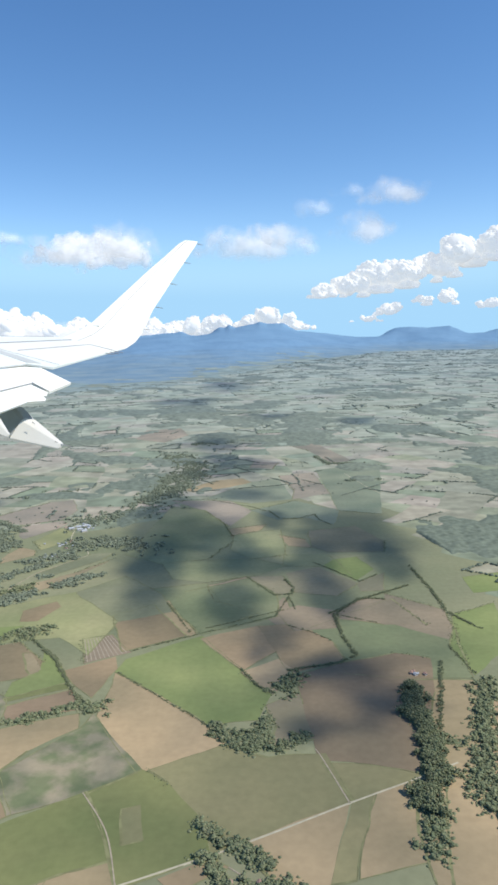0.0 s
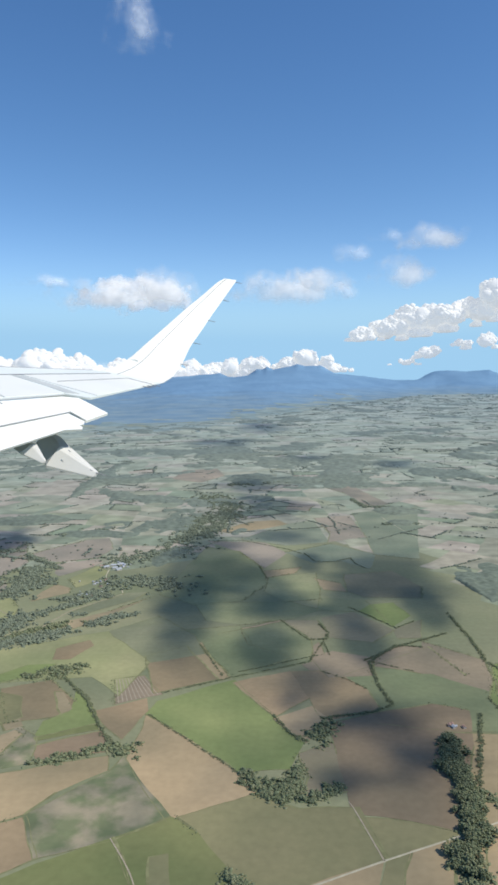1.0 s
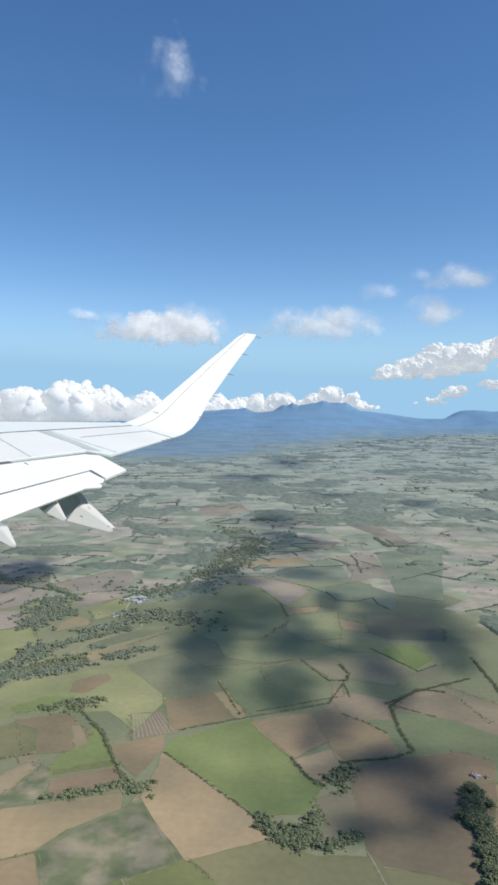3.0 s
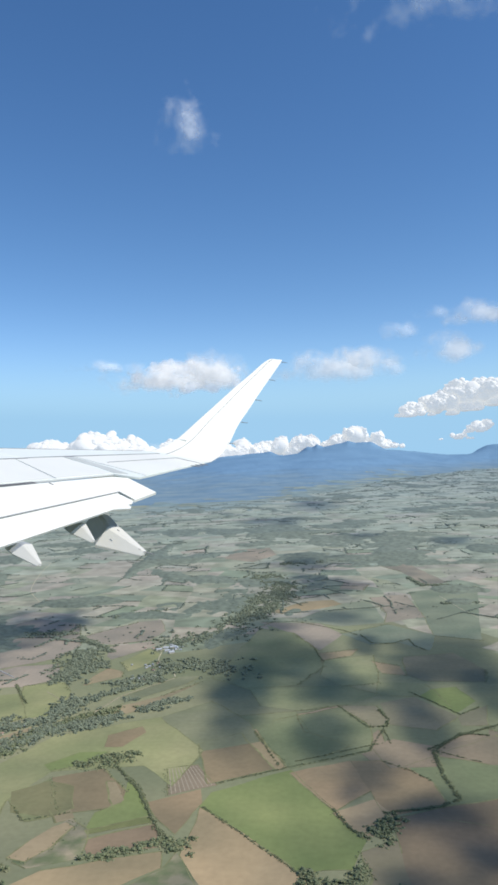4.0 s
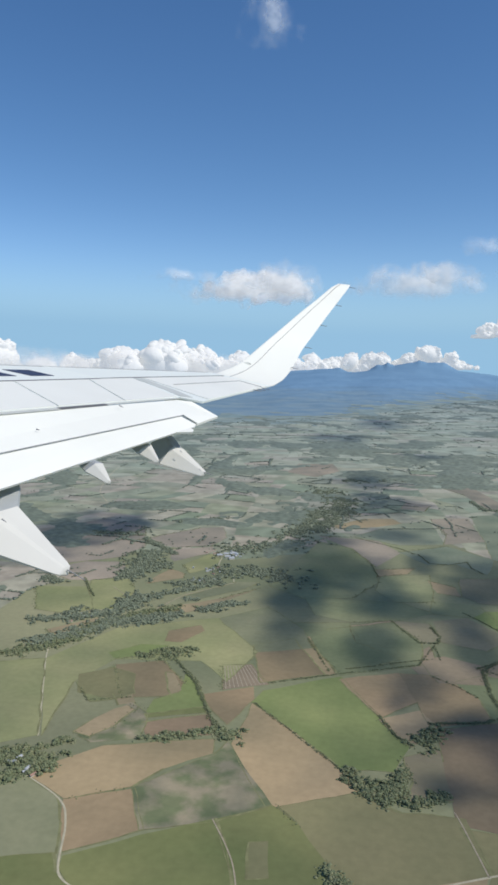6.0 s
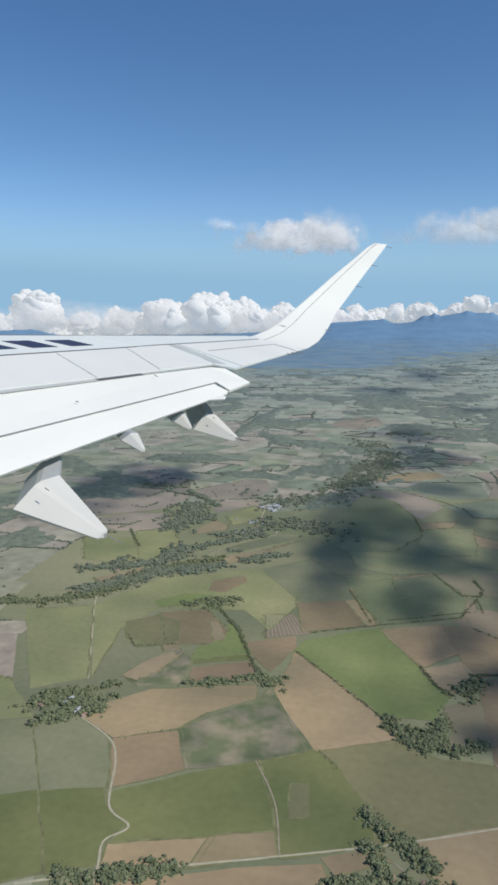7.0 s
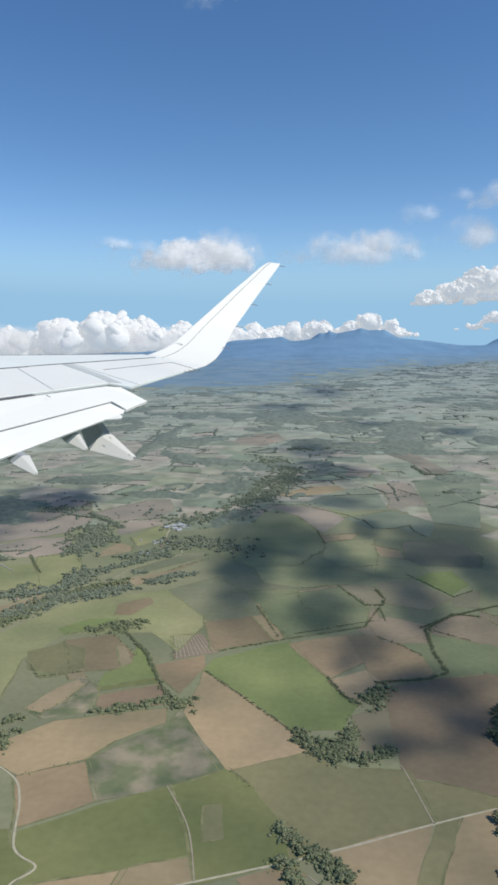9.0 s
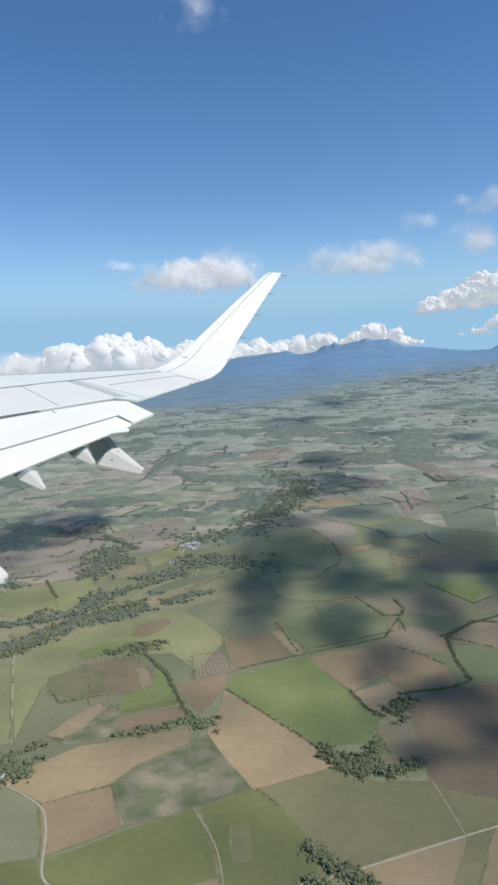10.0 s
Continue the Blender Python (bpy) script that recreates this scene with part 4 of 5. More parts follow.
grove(2.5, 1.2, (55.5, 183), (61.5, 177))
grove(1.0, 0.8, (-33, 475), (-10, 476), (19, 451), (27, 439))
grove(1.2, 0.8, (29, 440), (34, 420), (45, 418), (56, 427), (57, 414), (62, 403))
grove(1.2, 0.9, (43, 335), (51, 322), (60, 306), (70, 315))
grove(0.9, 0.7, (1, 412), (5, 386))
grove(0.9, 0.8, (10, 318), (21, 293))
grove(1.4, 0.9, (21, 293), (28, 294), (30, 301), (27, 313))
grove(1.0, 0.7, (27, 290), (28, 277))
grove(1.5, 1.1, (41, 271), (47, 276), (56, 286), (66, 284))
grove(1.0, 0.8, (43, 270), (53, 263), (58, 260))
grove(1.0, 0.7, (-8, 261), (5, 267), (16, 273), (25, 277))
grove(0.9, 0.7, (-24, 289), (-13, 257))
grove(4, 1.0, (92, 591), (110, 592), (129, 573))
grove(3, 1.0, (92, 521), (105, 529), (118, 522))
grove(2, 1, (84, 631), (90, 591))
grove(9, 0.8, (-24, 721), (19, 740), (65, 748))
grove(18, 0.5, (-45, 659), (-20, 594), (-30, 560))
grove(9, 0.7, (-19, 565), (-30, 517), (-34, 484))
grove(4.5, 2.4, (-132, 263), (-124, 271), (-115, 281), (-107, 293))
grove(6, 2.2, (-114, 291), (-93, 298), (-84, 306))
grove(5, 1.8, (-143, 287), (-131, 294), (-113, 303))
grove(9, 1.6, (-112, 307), (-109, 324), (-105, 331))
grove(10, 1.4, (-126, 355), (-126, 381), (-129, 412))
grove(5, 1.4, (-117, 373), (-113, 388))
grove(5, 1.4, (-97, 349), (-87, 357), (-76, 368))
grove(3.2, 1.4, (-102, 331), (-92, 342), (-75, 358))
grove(14, 0.9, (-76, 378), (-60, 385), (-44, 369))
grove(4, 2.0, (-75, 314), (-68, 322), (-59, 328))
grove(2, 1.4, (-86, 327), (-80, 329))
grove(16, 0.5, (-89, 427), (-59, 439), (-43, 459))
grove(12, 0.6, (-55, 466), (-43, 501), (-39, 564))
grove(3, 1.2, (-144, 444), (-114, 409))
grove(1, 0.8, (-117, 425), (-97, 433))
grove(1.5, 1.2, (-148, 353), (-138, 335), (-131, 324))
grove(4, 1.6, (-76, 258), (-73, 263), (-68, 266))
grove(2, 1.3, (-89, 260), (-81, 259))
grove(4, 1.2, (-169, 349), (-156, 342))
grove(3, 1.2, (-133, 300), (-129, 306))
grove(6, 0.9, (-182, 453), (-148, 454))
grove(5, 1, (-136, 498), (-107, 515))

# houses among the trees
def house(x, y, turn, long_, deep, tall, roof_mat):
    h = new("house")
    h.matrix_basis = pose(x, y, 0, 0, 0, turn)
    a, b = long_ / 2, deep / 2
    bm = slab([(-a, -b, tall), (a, -b, tall), (a, b, tall), (-a, b, tall)], tall, (0, 0, 1))
    part("wall", bm, HOUSE_WALL, h)
    e, ridge = 0.12, tall + deep * 0.28
    bm = bmesh.new()
    for s in (-1, 1):
        q = [(-a - e, s * (b + e), tall - 0.05), (a + e, s * (b + e), tall - 0.05), (a + e, 0, ridge), (-a - e, 0, ridge)]
        top = [bm.verts.new(p) for p in q]
        low = [bm.verts.new((p[0], p[1], p[2] - 0.05)) for p in q]
        bm.faces.new(top)
        bm.faces.new(low[::-1])
        for i in range(4):
            bm.faces.new((top[i], low[i], low[(i + 1) % 4], top[(i + 1) % 4]))
    bmesh.ops.recalc_face_normals(bm, faces=bm.faces[:])
    part("roof", bm, roof_mat, h)
    for i in (-0.25, 0.25):
        part("window", slab([(i * long_ - 0.1, -b - 0.004, tall * 0.75), (i * long_ + 0.1, -b - 0.004, tall * 0.75), (i * long_ + 0.1, -b - 0.004, tall * 0.4), (i * long_ - 0.1, -b - 0.004, tall * 0.4)], 0.02, (0, -1, 0)), SEAM, h)
    return tagged(h, "small farmhouse with a " + ("bright tin roof" if roof_mat is TIN else "rusty brown roof") + " among trees", "house", "farm hamlets")


for cx, cy, spread, count in ((-93.5, 177, 5, 7), (-81, 414, 7, 13), (-82, 381, 6, 9), (-85, 358, 5, 8), (1.5, 131, 2.5, 3), (61, 217, 2.2, 5), (-123, 292, 4, 5)):
    for _ in range(count):
        house(cx + RNG.normal(0, spread), cy + RNG.normal(0, spread * 0.7), RNG.uniform(0, 180), RNG.uniform(1.0, 1.8), RNG.uniform(0.7, 1.1), RNG.uniform(0.45, 0.6), TIN if RNG.random() < 0.65 else RUST)


for x, y, turn in ((-87.4, 411, 20), (-84, 414.5, 14), (-80.6, 416, 24), (-77.6, 414, 100), (-82, 408.5, 18), (-79, 405, 30)):   # barns of the village
    house(x, y, turn, 3.0, 1.7, 0.8, TIN)


# ---- sky ----
def cloud(az, el, wide, tall, mat, r=4650.0, label="white cumulus cloud"):
    """A cloud seen from the side, its width and height in degrees of the sky."""
    x, y, _ = bearing(az, r)
    k = math.radians(1) * r / math.cos(radians(el))
    c = soup("cloud", *slices(), mat, True)
    c.matrix_basis = pose(x, y, GROUND + r * math.tan(radians(el)), 0, 0, az) @ Matrix.Diagonal((wide * k * 0.62, wide * k * 0.1, tall * k * 0.68, 1))
    return tagged(c, label, "cloud", "clouds over the plain")


def heap(az, el, wide, tall, r=4650.0, label="white cumulus cloud"):
    """A heaped cloud: a flat base and many rounded towers; its width and height in degrees of the sky."""
    k = math.radians(1) * r / math.cos(radians(el))
    half, high = wide * k * 0.58, tall * k * 1.4
    rng = np.random.default_rng(int(1000 + az * 37 + el * 91))
    seed = rng.uniform(0, 50)
    lumps = []
    for _ in range(int(5 * half / high) + 5):
        x = rng.uniform(-1, 1)
        top = (1 - abs(x) ** 2.4) * (0.68 + 0.55 * noise.noise(Vector((x * 2.2 * max(1.0, half / high / 1.6), seed, 0.0))))
        top = max(top, 0.14)
        s = high * rng.uniform(0.2, 0.34) * (0.4 + 0.75 * top)
        lumps.append(((x * half, rng.uniform(-0.3, 0.3) * half * top, max(0.0, top * high * rng.uniform(0.6, 1.0) - s)), s))
    grown = list(lumps)
    for (x, y, z), s in lumps:             # smaller lumps sit on the large ones, and smaller still on those
        for _ in range(13):
            d = rng.normal(0, 1, 3)
            d /= np.linalg.norm(d)
            d[2] = abs(d[2]) - 0.25
            q, k1 = (x + d[0] * s, y + d[1] * s, z + d[2] * s * 0.9), s * rng.uniform(0.28, 0.5)
            grown.append((q, k1))
            for _ in range(6):
                e = rng.normal(0, 1, 3)
                e /= np.linalg.norm(e)
                grown.append(((q[0] + e[0] * k1 * 0.9, q[1] + e[1] * k1 * 0.9, q[2] + abs(e[2]) * k1 * 0.9), k1 * rng.uniform(0.3, 0.55)))
    n = len(grown)
    v = BALL2_V[None] * np.array([q[1] for q in grown])[:, None, None] * (1.15, 1.15, 0.95) + np.array([q[0] for q in grown])[:, None, :]
    v = v.reshape(-1, 3)
    for wave, push in ((0.12, 0.016), (0.05, 0.012), (0.022, 0.006)):    # ragged, torn surfaces
        w = v / (wave * high) + seed
        v = v + push * high * np.stack([np.sin(w[:, 1] + 1.7 * np.sin(w[:, 2])), np.sin(w[:, 2] + 1.3 * np.sin(w[:, 0])), np.sin(w[:, 0] + 1.9 * np.sin(w[:, 1]))], -1)
    v[:, 2] = np.where(v[:, 2] < 0, v[:, 2] * 0.2, v[:, 2])
    f = (BALL2_F[None] + (np.arange(n) * len(BALL2_V))[:, None, None]).reshape(-1, 3)
    c = soup("cloud", v.tolist(), f.tolist(), HEAP, True)
    x, y, _ = bearing(az, r)
    c.matrix_basis = pose(x, y, GROUND + r * math.tan(radians(el)) - 0.46 * high, 0, 0, az)
    return tagged(c, label, "cloud", "clouds over the plain")


def slices():
    """A shallow bowed sheet, fuller in the middle."""
    v, f = [], []
    for i, x in enumerate(np.linspace(-1.4, 1.4, 15)):
        for j, z in enumerate(np.linspace(-1.1, 1.4, 13)):
            v.append((x, -math.cos(x) * math.cos(z) + 0.2 * math.sin(3 * x + 2 * z), z))
    for i in range(14):
        for j in range(12):
            f.append((i * 13 + j, (i + 1) * 13 + j, (i + 1) * 13 + j + 1, i * 13 + j + 1))
    return v, f


ROW_R = 4865
ROW = "bright cumulus tower in a row on the horizon"
for az, el, w, h in ((38, 0.0, 6, 2.2), (34.5, 0.2, 5, 2.6), (31.5, 0.0, 4.6, 2.4), (29.2, 0.4, 4.4, 3.0), (26, -0.35, 5.0, 1.9), (23.8, -0.1, 4.0, 1.9), (22.6, 0.3, 3.4, 2.3), (18.6, 0.75, 6.0, 3.3), (15.8, 0.2, 4.4, 2.2), (12.9, 0.7, 4.6, 2.9), (10.4, 0.85, 4.0, 2.9), (8.6, 0.0, 4.0, 1.8)):
    ROW_R -= 18
    heap(az, el + 0.3, w, h * 1.35, ROW_R, ROW)
# Soft sheets added before the row, standing for haze over its bases.
for az, w in ((33, 9), (26, 9), (19.5, 9), (13, 9), (7.5, 7)):
    cloud(az, -0.3, w, 2.3, SOFT, 4600, "thin sheet standing for haze before the cloud row")
for az, el, w, h in ((6.8, 0.3, 3.4, 1.5), (4.6, 0.5, 4.0, 1.6), (2.4, 0.7, 4.0, 1.7), (0.4, 1.0, 3.6, 1.8), (-1.6, 1.2, 4.4, 1.5), (-3.6, 1.15, 4.0, 1.4), (-5.2, 0.9, 2.4, 1.2), (-7.0, 0.6, 1.3, 0.8)):
    ROW_R += 30
    heap(az, el, w, h, ROW_R, "cumulus heaped behind the mountain crest")
for az, el, w, h in ((-8.6, 3.2, 2.4, 1.1), (-9.8, 3.65, 3.6, 1.8), (-11.2, 4.1, 4.0, 2.1), (-12.8, 4.45, 4.2, 2.2), (-14.4, 4.75, 4.4, 2.1), (-16.0, 5.1, 4.6, 2.2), (-17.6, 5.4, 4.8, 2.1), (-19.6, 5.9, 5.0, 2.3), (-21.8, 6.4, 5.4, 2.5)):
    ROW_R += 15
    heap(az, el, w, h, ROW_R, "long cumulus bank with a grey flat base")
for az, el, w, h in ((-13.5, 1.7, 2.0, 1.0), (-17.2, 2.4, 2.2, 1.1), (-15.6, 2.3, 0.9, 0.6), (-11.6, 0.9, 2.2, 0.5), (-20.5, 1.9, 2.0, 0.8)):
    heap(az, el, w, h, 4820, "small cumulus near the horizon")
for az, el, w, h in ((11.2, 5.75, 7.4, 2.3), (7.2, 6.4, 5.0, 2.9), (-2.3, 6.2, 8.0, 2.4), (-4.6, 6.9, 5.0, 1.9), (-11.4, 7.25, 3.8, 2.4), (-13.65, 9.7, 4.0, 2.0)):
    cloud(az, el, w, h, SOFT, 4700, "soft white fair-weather cloud")
for az, el, w, h in ((15.3, 6.9, 4.6, 1.1), (15.0, 6.85, 3.6, 1.0), (-10.4, 10.2, 2.6, 1.2), (-7.8, 8.9, 2.8, 1.3), (-7.2, 6.05, 1.7, 1.3), (8.6, 24.2, 3.6, 4.6)):
    cloud(az, el, w, h, WISP, 4300, "thin ragged wisp of cloud")
cloud(9.0, 5.85, 8.2, 2.5, CUMULUS, 4730, "flat-based white fair-weather cumulus")
cloud(-12.0, 30.6, 12, 5.2, WISP, 3600, "broad thin cloud high in the sky")

# clouds above the near land, placed out of view to shade its fields
LENS = np.linspace(-1.4, 1.4, 9)
SHADERS = [(VEIL, q) for q in ((39, 230, 16, 10), (47, 213, 26, 17), (30, 224, 18, 9), (52, 196, 16, 14), (24, 190, 10, 5), (-195, 446, 49, 63), (-172, 480, 28, 28), (20, 486, 34, 15), (6, 597, 42, 41), (-1, 713, 39, 51), (12, 236, 6, 5), (23, 185, 5, 3), (44, 199, 10, 6), (20, 250, 12, 14), (20, 1520, 60, 110), (68, 948, 34, 28), (176, 872, 40, 34), (-60, 1180, 70, 50))]
SHADERS += [(THICK_VEIL, q) for q in ((-30, 405, 27, 68), (-31, 326, 15, 42), (2, 370, 18, 35), (16, 337, 18, 16), (31, 419, 10, 18), (70, 387, 35, 34), (44, 338, 15, 21), (79, 334, 12, 21), (4, 287, 15, 16), (45, 289, 12, 18))]
# Two thin sheets added only to dim the ground under them.
SHADERS += [(THIN_VEIL, q) for q in ((20, 170, 42, 54), (34, 312, 60, 80))]
for mat, (x, y, w, d) in SHADERS:
    lift = 430.0 if y < 800 else 1300.0
    c = soup("cloud", [(px, py, 0.2 * math.cos(px) * math.cos(py)) for px in LENS for py in LENS], [(i * 9 + j, i * 9 + j + 1, i * 9 + j + 10, i * 9 + j + 9) for i in range(8) for j in range(8)], mat, True)
    c.matrix_basis = pose(x + SUN.x / SUN.z * lift, y + SUN.y / SUN.z * lift, lift) @ Matrix.Diagonal((w * 1.2, d * 1.2, 6, 1))
    tagged(c, "unseen cloud sheet placed to shade the fields", "cloud", "clouds over the plain")


# ---- the wing ----
# local axes: x aft, y outboard along the wing, z up, from the seat at the window
wing = new("aircraft_wing")
wing.matrix_basis = pose(0, 0, GROUND, 0, 0, 13.6)
tagged(wing, "white airliner wing with upturned winglet and lowered flaps", "wing")


def skin(u, v, up=0.0):
    """A point of the wing's upper surface."""
    return Vector((u, v, -1.299 - 0.197 * u + 0.1037 * v + up))


def lead(v):
    return 0.121 + (v - 10.5) * 0.6237


def slot(v):
    return -1.642 + (v - 4.83) * 0.492


def crease(v):
    return -1.945 + (v - 5.857) * 0.4926


def trail(v):
    return slot(v) if v < 7.5 else -0.1 + (v - 7.497) * 0.345


PROFILE = ((0.0, 0.0), (0.012, 0.012), (0.05, 0.017), (0.15, 0.016), (0.4, 0.012), (0.7, 0.006), (1.0, 0.0), (1.0, -0.012), (0.7, -0.05), (0.4, -0.1), (0.15, -0.085), (0.05, -0.05), (0.012, -0.02))


def ring(le, te, up, thick=1.0):
    c = (te - le)
    return [le + c * s + up * (h * c.length * thick) for s, h in PROFILE]


UP = Vector((0.193, -0.101, 0.976)).normalized()
rings = [ring(skin(lead(v), v), skin(trail(v), v), UP) for v in (0.6, 2.0, 4.0, 6.0, 7.49, 7.51, 8.5, 9.5, 10.3)]
part("wing_box", loft(rings), SKIN, wing, "white upper wing skin, sky reflection in its tone")
TIPS = [((0.0, 10.3, -0.262), (0.868, 10.3, -0.402)), ((0.121, 10.5, -0.23), (0.935, 10.5, -0.394)), ((0.32, 10.68, -0.16), (1.10, 10.78, -0.316)), ((0.52, 10.87, -0.04), (1.25, 11.0, -0.16)),
        ((0.80, 11.18, 0.19), (1.444, 11.4, 0.128)), ((1.098, 11.5, 0.431), (1.66, 11.69, 0.37)), ((1.496, 11.92, 0.759), (1.928, 12.05, 0.687)),
        ((1.80, 12.23, 0.99), (2.19, 12.36, 0.985)), ((2.081, 12.5, 1.22), (2.40, 12.63, 1.222)), ((2.223, 12.62, 1.297), (2.449, 12.7, 1.287))]
TIPS = [tuple(tuple(np.interp(s, range(len(TIPS)), [t[k][i] for t in TIPS]) for i in range(3)) for k in (0, 1)) for s in np.arange(0, len(TIPS) - 0.99, 0.25)]
TIPS = [TIPS[0]] + [tuple(tuple((a[k][i] + 2 * b[k][i] + c[k][i]) / 4 for i in range(3)) for k in (0, 1)) for a, b, c in zip(TIPS, TIPS[1:], TIPS[2:])] + [TIPS[-1]]
tip_rings = []
for i, (le, te) in enumerate(TIPS):
    le, te = Vector(le), Vector(te)
    a, b = TIPS[max(i - 1, 0)][0], TIPS[min(i + 1, len(TIPS) - 1)][0]
    n = (te - le).cross(Vector(b) - Vector(a)).normalized()
    tip_rings.append(ring(le, te, n if n.z > 0 else -n, 0.9))
part("winglet", loft(tip_rings), WHITE, wing, "tall upturned white winglet", smooth=False)


def strip(points, width, mat, name, label="", lift=0.004, up=UP):
    """A thin raised band along a line on the skin."""
    rs = []
    for i, p in enumerate(points):
        d = (points[min(i + 1, len(points) - 1)] - points[max(i - 1, 0)]).normalized()
        s = d.cross(up).normalized() * width * 0.5
        rs.append([p - s, p - s + up * lift, p + s + up * lift, p + s])
    return part(name, loft(rs), mat, wing, label)


def on(u, v, up=0.0):
    c = trail(v) - lead(v)
    s = min(max((u - lead(v)) / c, 0), 1)
    h = np.interp(s, [q for q, _ in PROFILE[:7]], [q for _, q in PROFILE[:7]]) * c
    return skin(u, v) + UP * (h + up)


vs = np.linspace(1.0, 10.2, 24)
strip([on(lead(v) + 0.05 * (trail(v) - lead(v)), v) for v in vs], 0.009, SEAM, "slat_seam")
strip([on(crease(v), v) for v in vs], 0.022, DARK, "spar_seam")


def panel(name, cuts, front, back, gap=0.012, label=""):
    """A movable panel between two spanwise lines; cuts: its v at the front and back, inboard then outboard."""
    (f0, b0), (f1, b1) = cuts
    fr = [on(front(v) + 0.03, v, 0.006) for v in np.linspace(f0 + gap, f1 - gap, 6)]
    bk = [on(back(v) - 0.012, v, 0.006) for v in np.linspace(b0 + gap, b1 - gap, 6)]
    bm = bmesh.new()
    f, b = [bm.verts.new(p) for p in fr], [bm.verts.new(p) for p in bk]
    fl, bl = [bm.verts.new(p - UP * 0.02) for p in fr], [bm.verts.new(p - UP * 0.02) for p in bk]
    for i in range(5):
        bm.faces.new((f[i], f[i + 1], b[i + 1], b[i]))
        bm.faces.new((b[i], b[i + 1], bl[i + 1], bl[i]))
        bm.faces.new((f[i + 1], f[i], fl[i], fl[i + 1]))
    bm.faces.new((f[0], b[0], bl[0], fl[0]))
    bm.faces.new((b[5], f[5], fl[5], bl[5]))
    bmesh.ops.recalc_face_normals(bm, faces=bm.faces[:])
    return part(name, bm, WHITE, wing, label)


for cuts in (((3.3, 2.8), (4.85, 4.3)), ((4.85, 4.3), (6.34, 5.75)), ((6.34, 5.75), (7.3, 6.6)), ((7.3, 6.6), (8.02, 7.47))):
    panel("spoiler", cuts, crease, slot)
panel("outer_skin_panel", ((8.2, 7.72), (10.1, 10.1)), crease, trail)
strip([on(crease(8.1) + 0.03, 8.1), on(-0.45, 7.8), on(-0.26, 7.56)], 0.16, GREY, "seal_plate", "grey sealed joint")
strip([on(-0.454 + (v - 8.116) * 0.4627, v) for v in np.linspace(8.2, 9.98, 8)], 0.009, SEAM, "aileron_seam", lift=0.011)
part("aileron_joint", slab([on(0.409, 9.98, 0.011), on(0.425, 9.99, 0.011), on(0.70, 9.84, 0.011), on(0.685, 9.83, 0.011)], 0.01), SEAM, wing)
strip([Vector(a) * 0.72 + Vector(b) * 0.28 + UP * 0.012 for a, b in TIPS[1:-1]], 0.007, SEAM, "winglet_seam", up=Vector((0.2, -0.75, 0.63)).normalized())


# A dark strip is laid where the open slot lies in shade.
strip([on(slot(v), v) + Vector((0.012, -0.01, -0.012)) for v in np.linspace(5.72, 6.3, 5)], 0.05, DARK, "slot_shadow_gap")
strip([on(slot(v), v) + Vector((0.012, -0.01, -0.012)) for v in np.linspace(1.2, 5.72, 8)], 0.058, GREY, "slot_lip", "grey lip of the flap slot")
strip([on(slot(v), v) + Vector((0.012, -0.01, -0.012)) for v in np.linspace(6.3, 7.45, 5)], 0.034, GREY, "slot_lip", "grey lip of the flap slot")
part("position_light", loft([[Vector((0.50 + du, 10.83, -0.095 + 0.013 * q)) + Vector((0.0, 0.02 * s, 0.0)) for s, q in ((-1, 0), (1, 0), (1, w), (-1, w))] for du, w in ((-0.05, 0.4), (-0.01, 1.8), (0.07, 2.0), (0.12, 0.5))]), WHITE, wing, "small clear position light housing")


# flaps: the main flap and the aft flap behind it
def edge(a, b, v):
    s = (v - a[1]) / (b[1] - a[1])
    return Vector(a).lerp(Vector(b), s)


HINGE = ((-1.61, 4.733, -0.491), (-0.314, 7.316, -0.479))
MIDDLE = ((-1.481, 4.309, -0.703), (-0.284, 6.977, -0.603))
REAR = ((-1.376, 3.966, -0.875), (-0.331, 6.484, -0.728))
hin = [edge(*HINGE, v) + Vector((-0.03, 0.05, 0.0)) for v in (1.2, 4.0, 7.3)]
part("main_flap", slab([hin[0], hin[2], Vector((-0.204, 7.464, -0.5)), Vector((0.058, 7.503, -0.648)), Vector((-0.148, 6.98, -0.685)), edge(*MIDDLE, 6.977), edge(*MIDDLE, 1.0)], 0.022), WHITE, wing, "lowered white main flap")
lift = Vector((0, 0, -0.012))
part("aft_flap", slab([edge(*MIDDLE, 1.0) + lift, edge(*MIDDLE, 6.95) + lift, Vector((-0.16, 6.96, -0.69)), Vector((-0.17, 6.87, -0.71)), Vector((-0.205, 6.845, -0.712)), Vector((-0.178, 6.79, -0.728)), Vector((-0.185, 6.732, -0.74)), edge(*REAR, 6.484) + Vector((0.0, 0.06, 0.0)), edge(*REAR, 6.484), edge(*REAR, 0.8)], 0.014), WHITE, wing, "lowered white aft flap")
# A dark panel fills the slot and stands for its shade.
part("flap_slot", slab([on(slot(1.2) - 0.05, 1.2, -0.06), on(slot(7.4) - 0.05, 7.4, -0.06), edge(*HINGE, 7.3) + Vector((0.03, 0.0, -0.08)), edge(*HINGE, 1.2) + Vector((0.03, 0.0, -0.08))], 0.02), DARK, wing, "dark panel for the shaded slot ahead of the flap")


strip([edge(*MIDDLE, v) + Vector((0, 0, -0.004)) for v in np.linspace(1.0, 6.97, 8)], 0.009, SEAM, "flap_seam")
strip([edge(*MIDDLE, 6.977), Vector((-0.15, 6.97, -0.682))], 0.009, SEAM, "flap_seam")


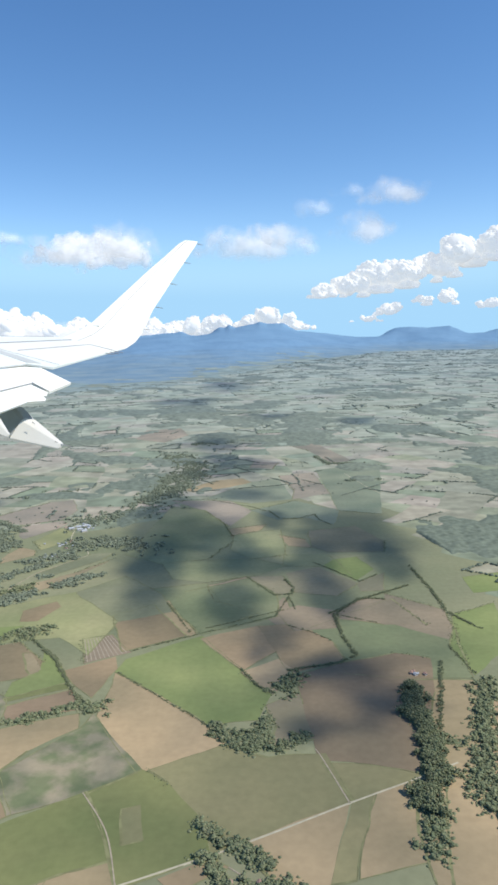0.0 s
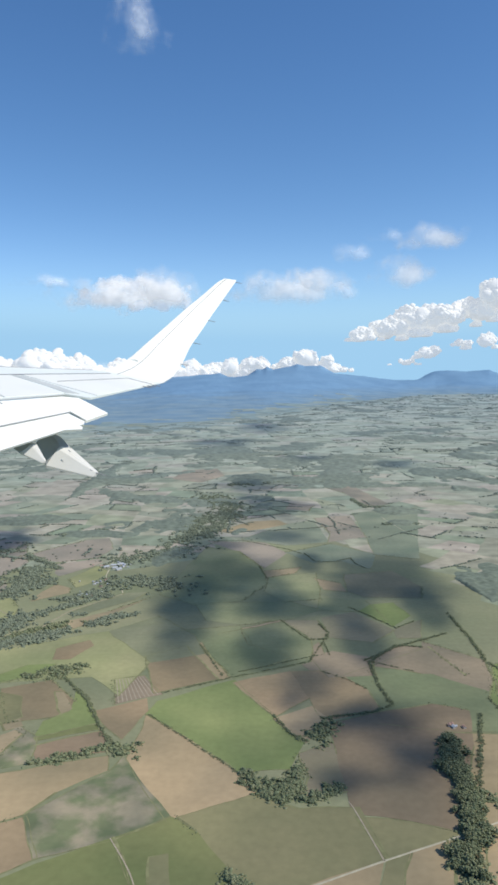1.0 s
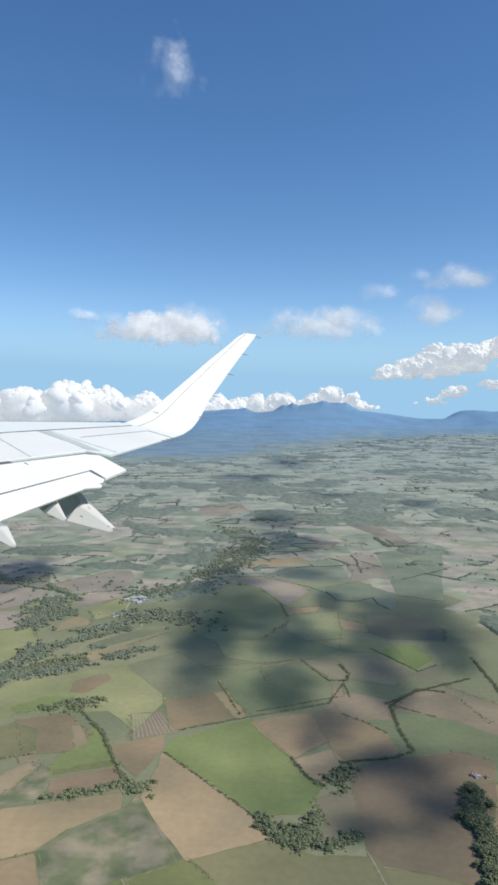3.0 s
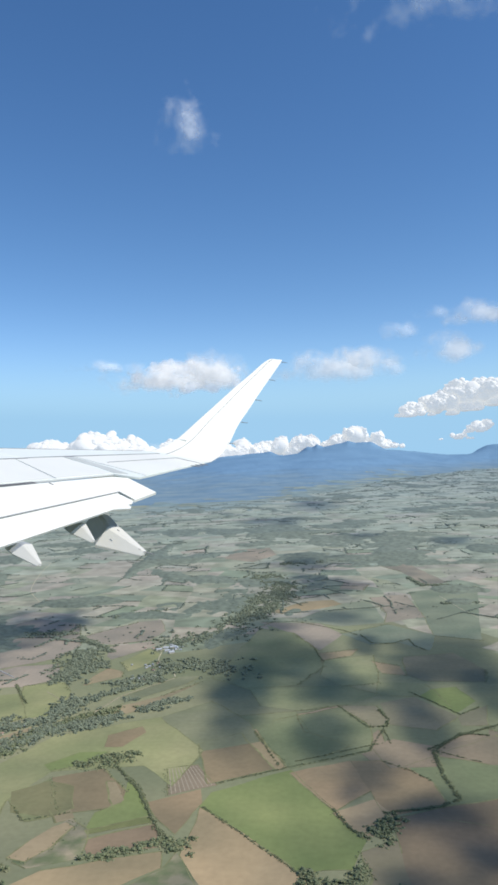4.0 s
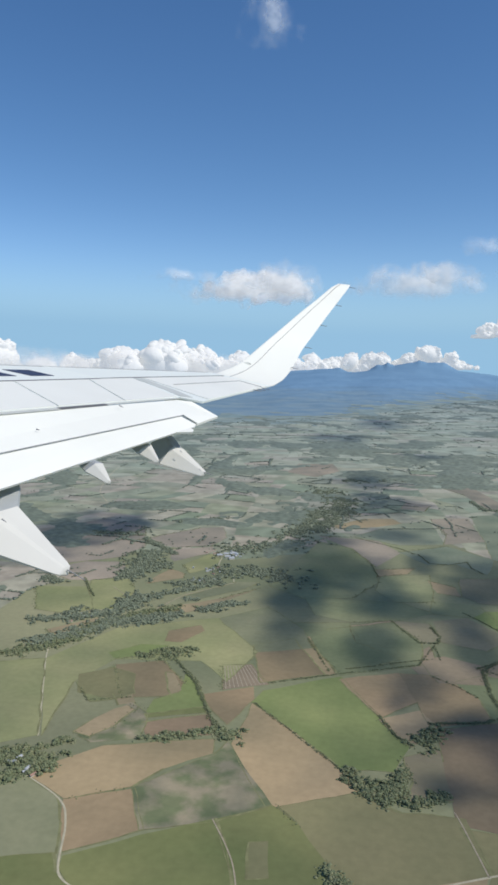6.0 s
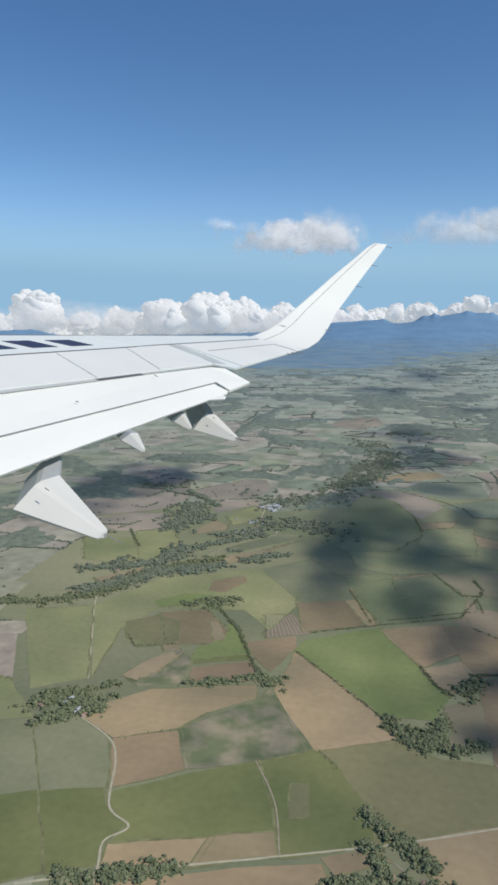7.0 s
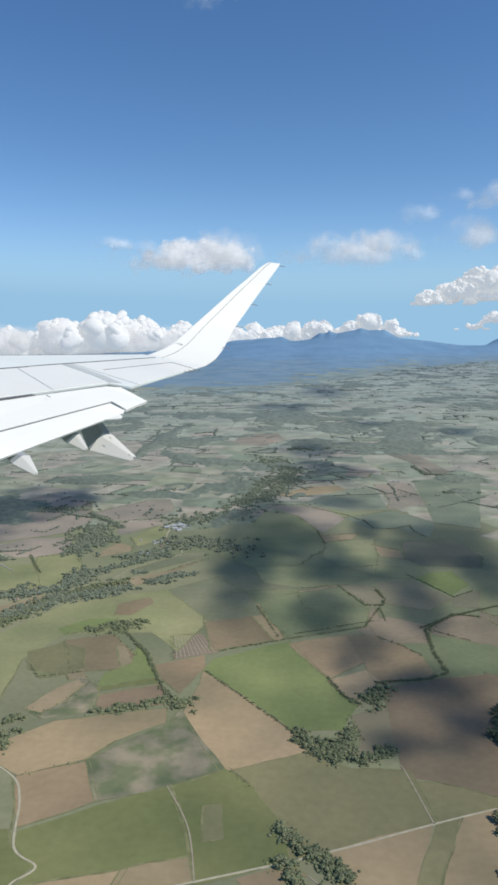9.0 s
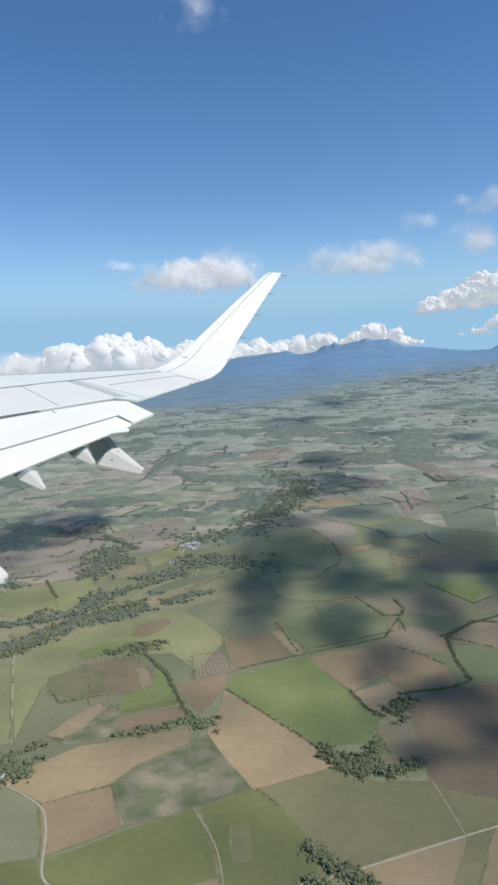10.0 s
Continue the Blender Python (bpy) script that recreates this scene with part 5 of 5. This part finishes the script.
def fairing(name, body, tail, ahead, label=""):
    """A pointed flap track fairing: corners of its middle, its tail point, and the way forward under the wing."""
    body = [Vector(p) for p in body]
    mid = sum(body, Vector()) / len(body)
    tail, ahead = Vector(tail), Vector(ahead)

    def soft(pts):
        out = []
        for i, p in enumerate(pts):
            a, b = pts[i - 1], pts[(i + 1) % len(pts)]
            out += [p.lerp(a, 0.12), p.lerp(b, 0.12)]
        return out
    front = [soft([mid + (p - mid) * k + ahead * s for p in body]) for s, k in ((1.0, 0.8), (0.6, 0.88), (0.25, 0.94), (0.0, 0.965))]
    rs = [soft(body)]
    for s, k in ((0.35, 0.74), (0.7, 0.47), (0.93, 0.3), (0.985, 0.24), (1.0, 0.15)):
        rs.append(soft([mid.lerp(tail, s) + (p - mid) * k for p in body]))
    ob = part(name, loft(rs), CREAM, wing, label)
    part("fairing_mount", loft(front), SHADE, ob, "shaded grey mount under the flap")
    return ob


FAIR = "white canoe-shaped flap track fairing"
fairing("flap_fairing", ((-1.385, 4.04, -1.125), (-1.259, 4.2, -0.975), (-1.146, 4.35, -0.959), (-1.2, 4.3, -1.2)), (-0.867, 4.2, -1.31), (-0.04, 0.3, 0.1), FAIR)
fairing("flap_fairing", ((-0.906, 5.083, -0.872), (-0.829, 5.12, -0.815), (-0.782, 5.175, -0.825), (-0.814, 5.157, -0.905)), (-0.738, 5.12, -0.95), (-0.08, 0.15, 0.02), FAIR)
fairing("flap_fairing", ((-0.643, 6.063, -0.86), (-0.552, 6.1, -0.795), (-0.514, 6.146, -0.802), (-0.555, 6.128, -0.885)), (-0.466, 6.1, -0.932), (-0.08, 0.16, 0.03), FAIR)
fairing("flap_fairing", ((-0.5, 6.678, -1.045), (-0.372, 6.75, -0.875), (-0.262, 6.84, -0.91), (-0.36, 6.795, -1.07)), (-0.085, 6.75, -1.13), (-0.12, 0.3, 0.14), FAIR)


def rod(a, b, r, name, mat, parent):
    a, b = Vector(a), Vector(b)
    d = (b - a).normalized()
    s = d.cross(Vector((0, 0, 1))).normalized()
    t = d.cross(s)
    part(name, loft([[p + (s * math.cos(q) + t * math.sin(q)) * k for q in (0, 1.57, 3.14, 4.71)] for p, k in ((a, r), (b, r * 0.6))]), mat, parent)


for p in ((2.43, 12.69, 1.25), (2.12, 12.29, 0.91), (1.81, 11.89, 0.55), (1.5, 11.44, 0.18), (1.23, 10.98, -0.14), (0.55, 9.4, -0.43), (0.62, 9.6, -0.425), (0.7, 9.83, -0.42)):
    rod(p, (p[0] + 0.11, p[1], p[2] - 0.02), 0.006, "static_wick", SEAM, wing)

# small fittings on the flaps and fairings
for p, q in (((-1.185, 4.09, -0.985), (-1.15, 4.09, -1.01)), ((-0.30, 6.68, -0.905), (-0.275, 6.68, -0.93)), ((-0.13, 6.68, -1.075), (-0.105, 6.68, -1.09))):
    rod(p, Vector(p).lerp(Vector(q), 0.7), 0.004, "vent_slot", SEAM, wing)
rod((-1.23, 5.15, -0.588), (-1.21, 5.16, -0.596), 0.005, "latch", SEAM, wing)
rod((-0.8, 6.3, -0.482), (-0.765, 6.3, -0.5), 0.005, "latch", SEAM, wing)
rod((-0.86, 4.2, -1.3), (-0.76, 4.2, -1.36), 0.004, "static_wick", SEAM, wing)
rod((-0.09, 6.75, -1.11), (0.0, 6.75, -1.14), 0.004, "static_wick", SEAM, wing)

# large painted marks on the upper skin, as plain bars
for v0 in (5.45, 5.9, 6.35, 6.8):
    u0 = lead(v0) + 0.13 * (trail(v0) - lead(v0))
    part("painted_mark", slab([on(lead(v) + s * (crease(v) - lead(v)), v, 0.004) for v, s in ((v0, 0.42), (v0 + 0.28, 0.42), (v0 + 0.28, 0.78), (v0, 0.78))], 0.006), NAVY, wing, "navy painted bar")
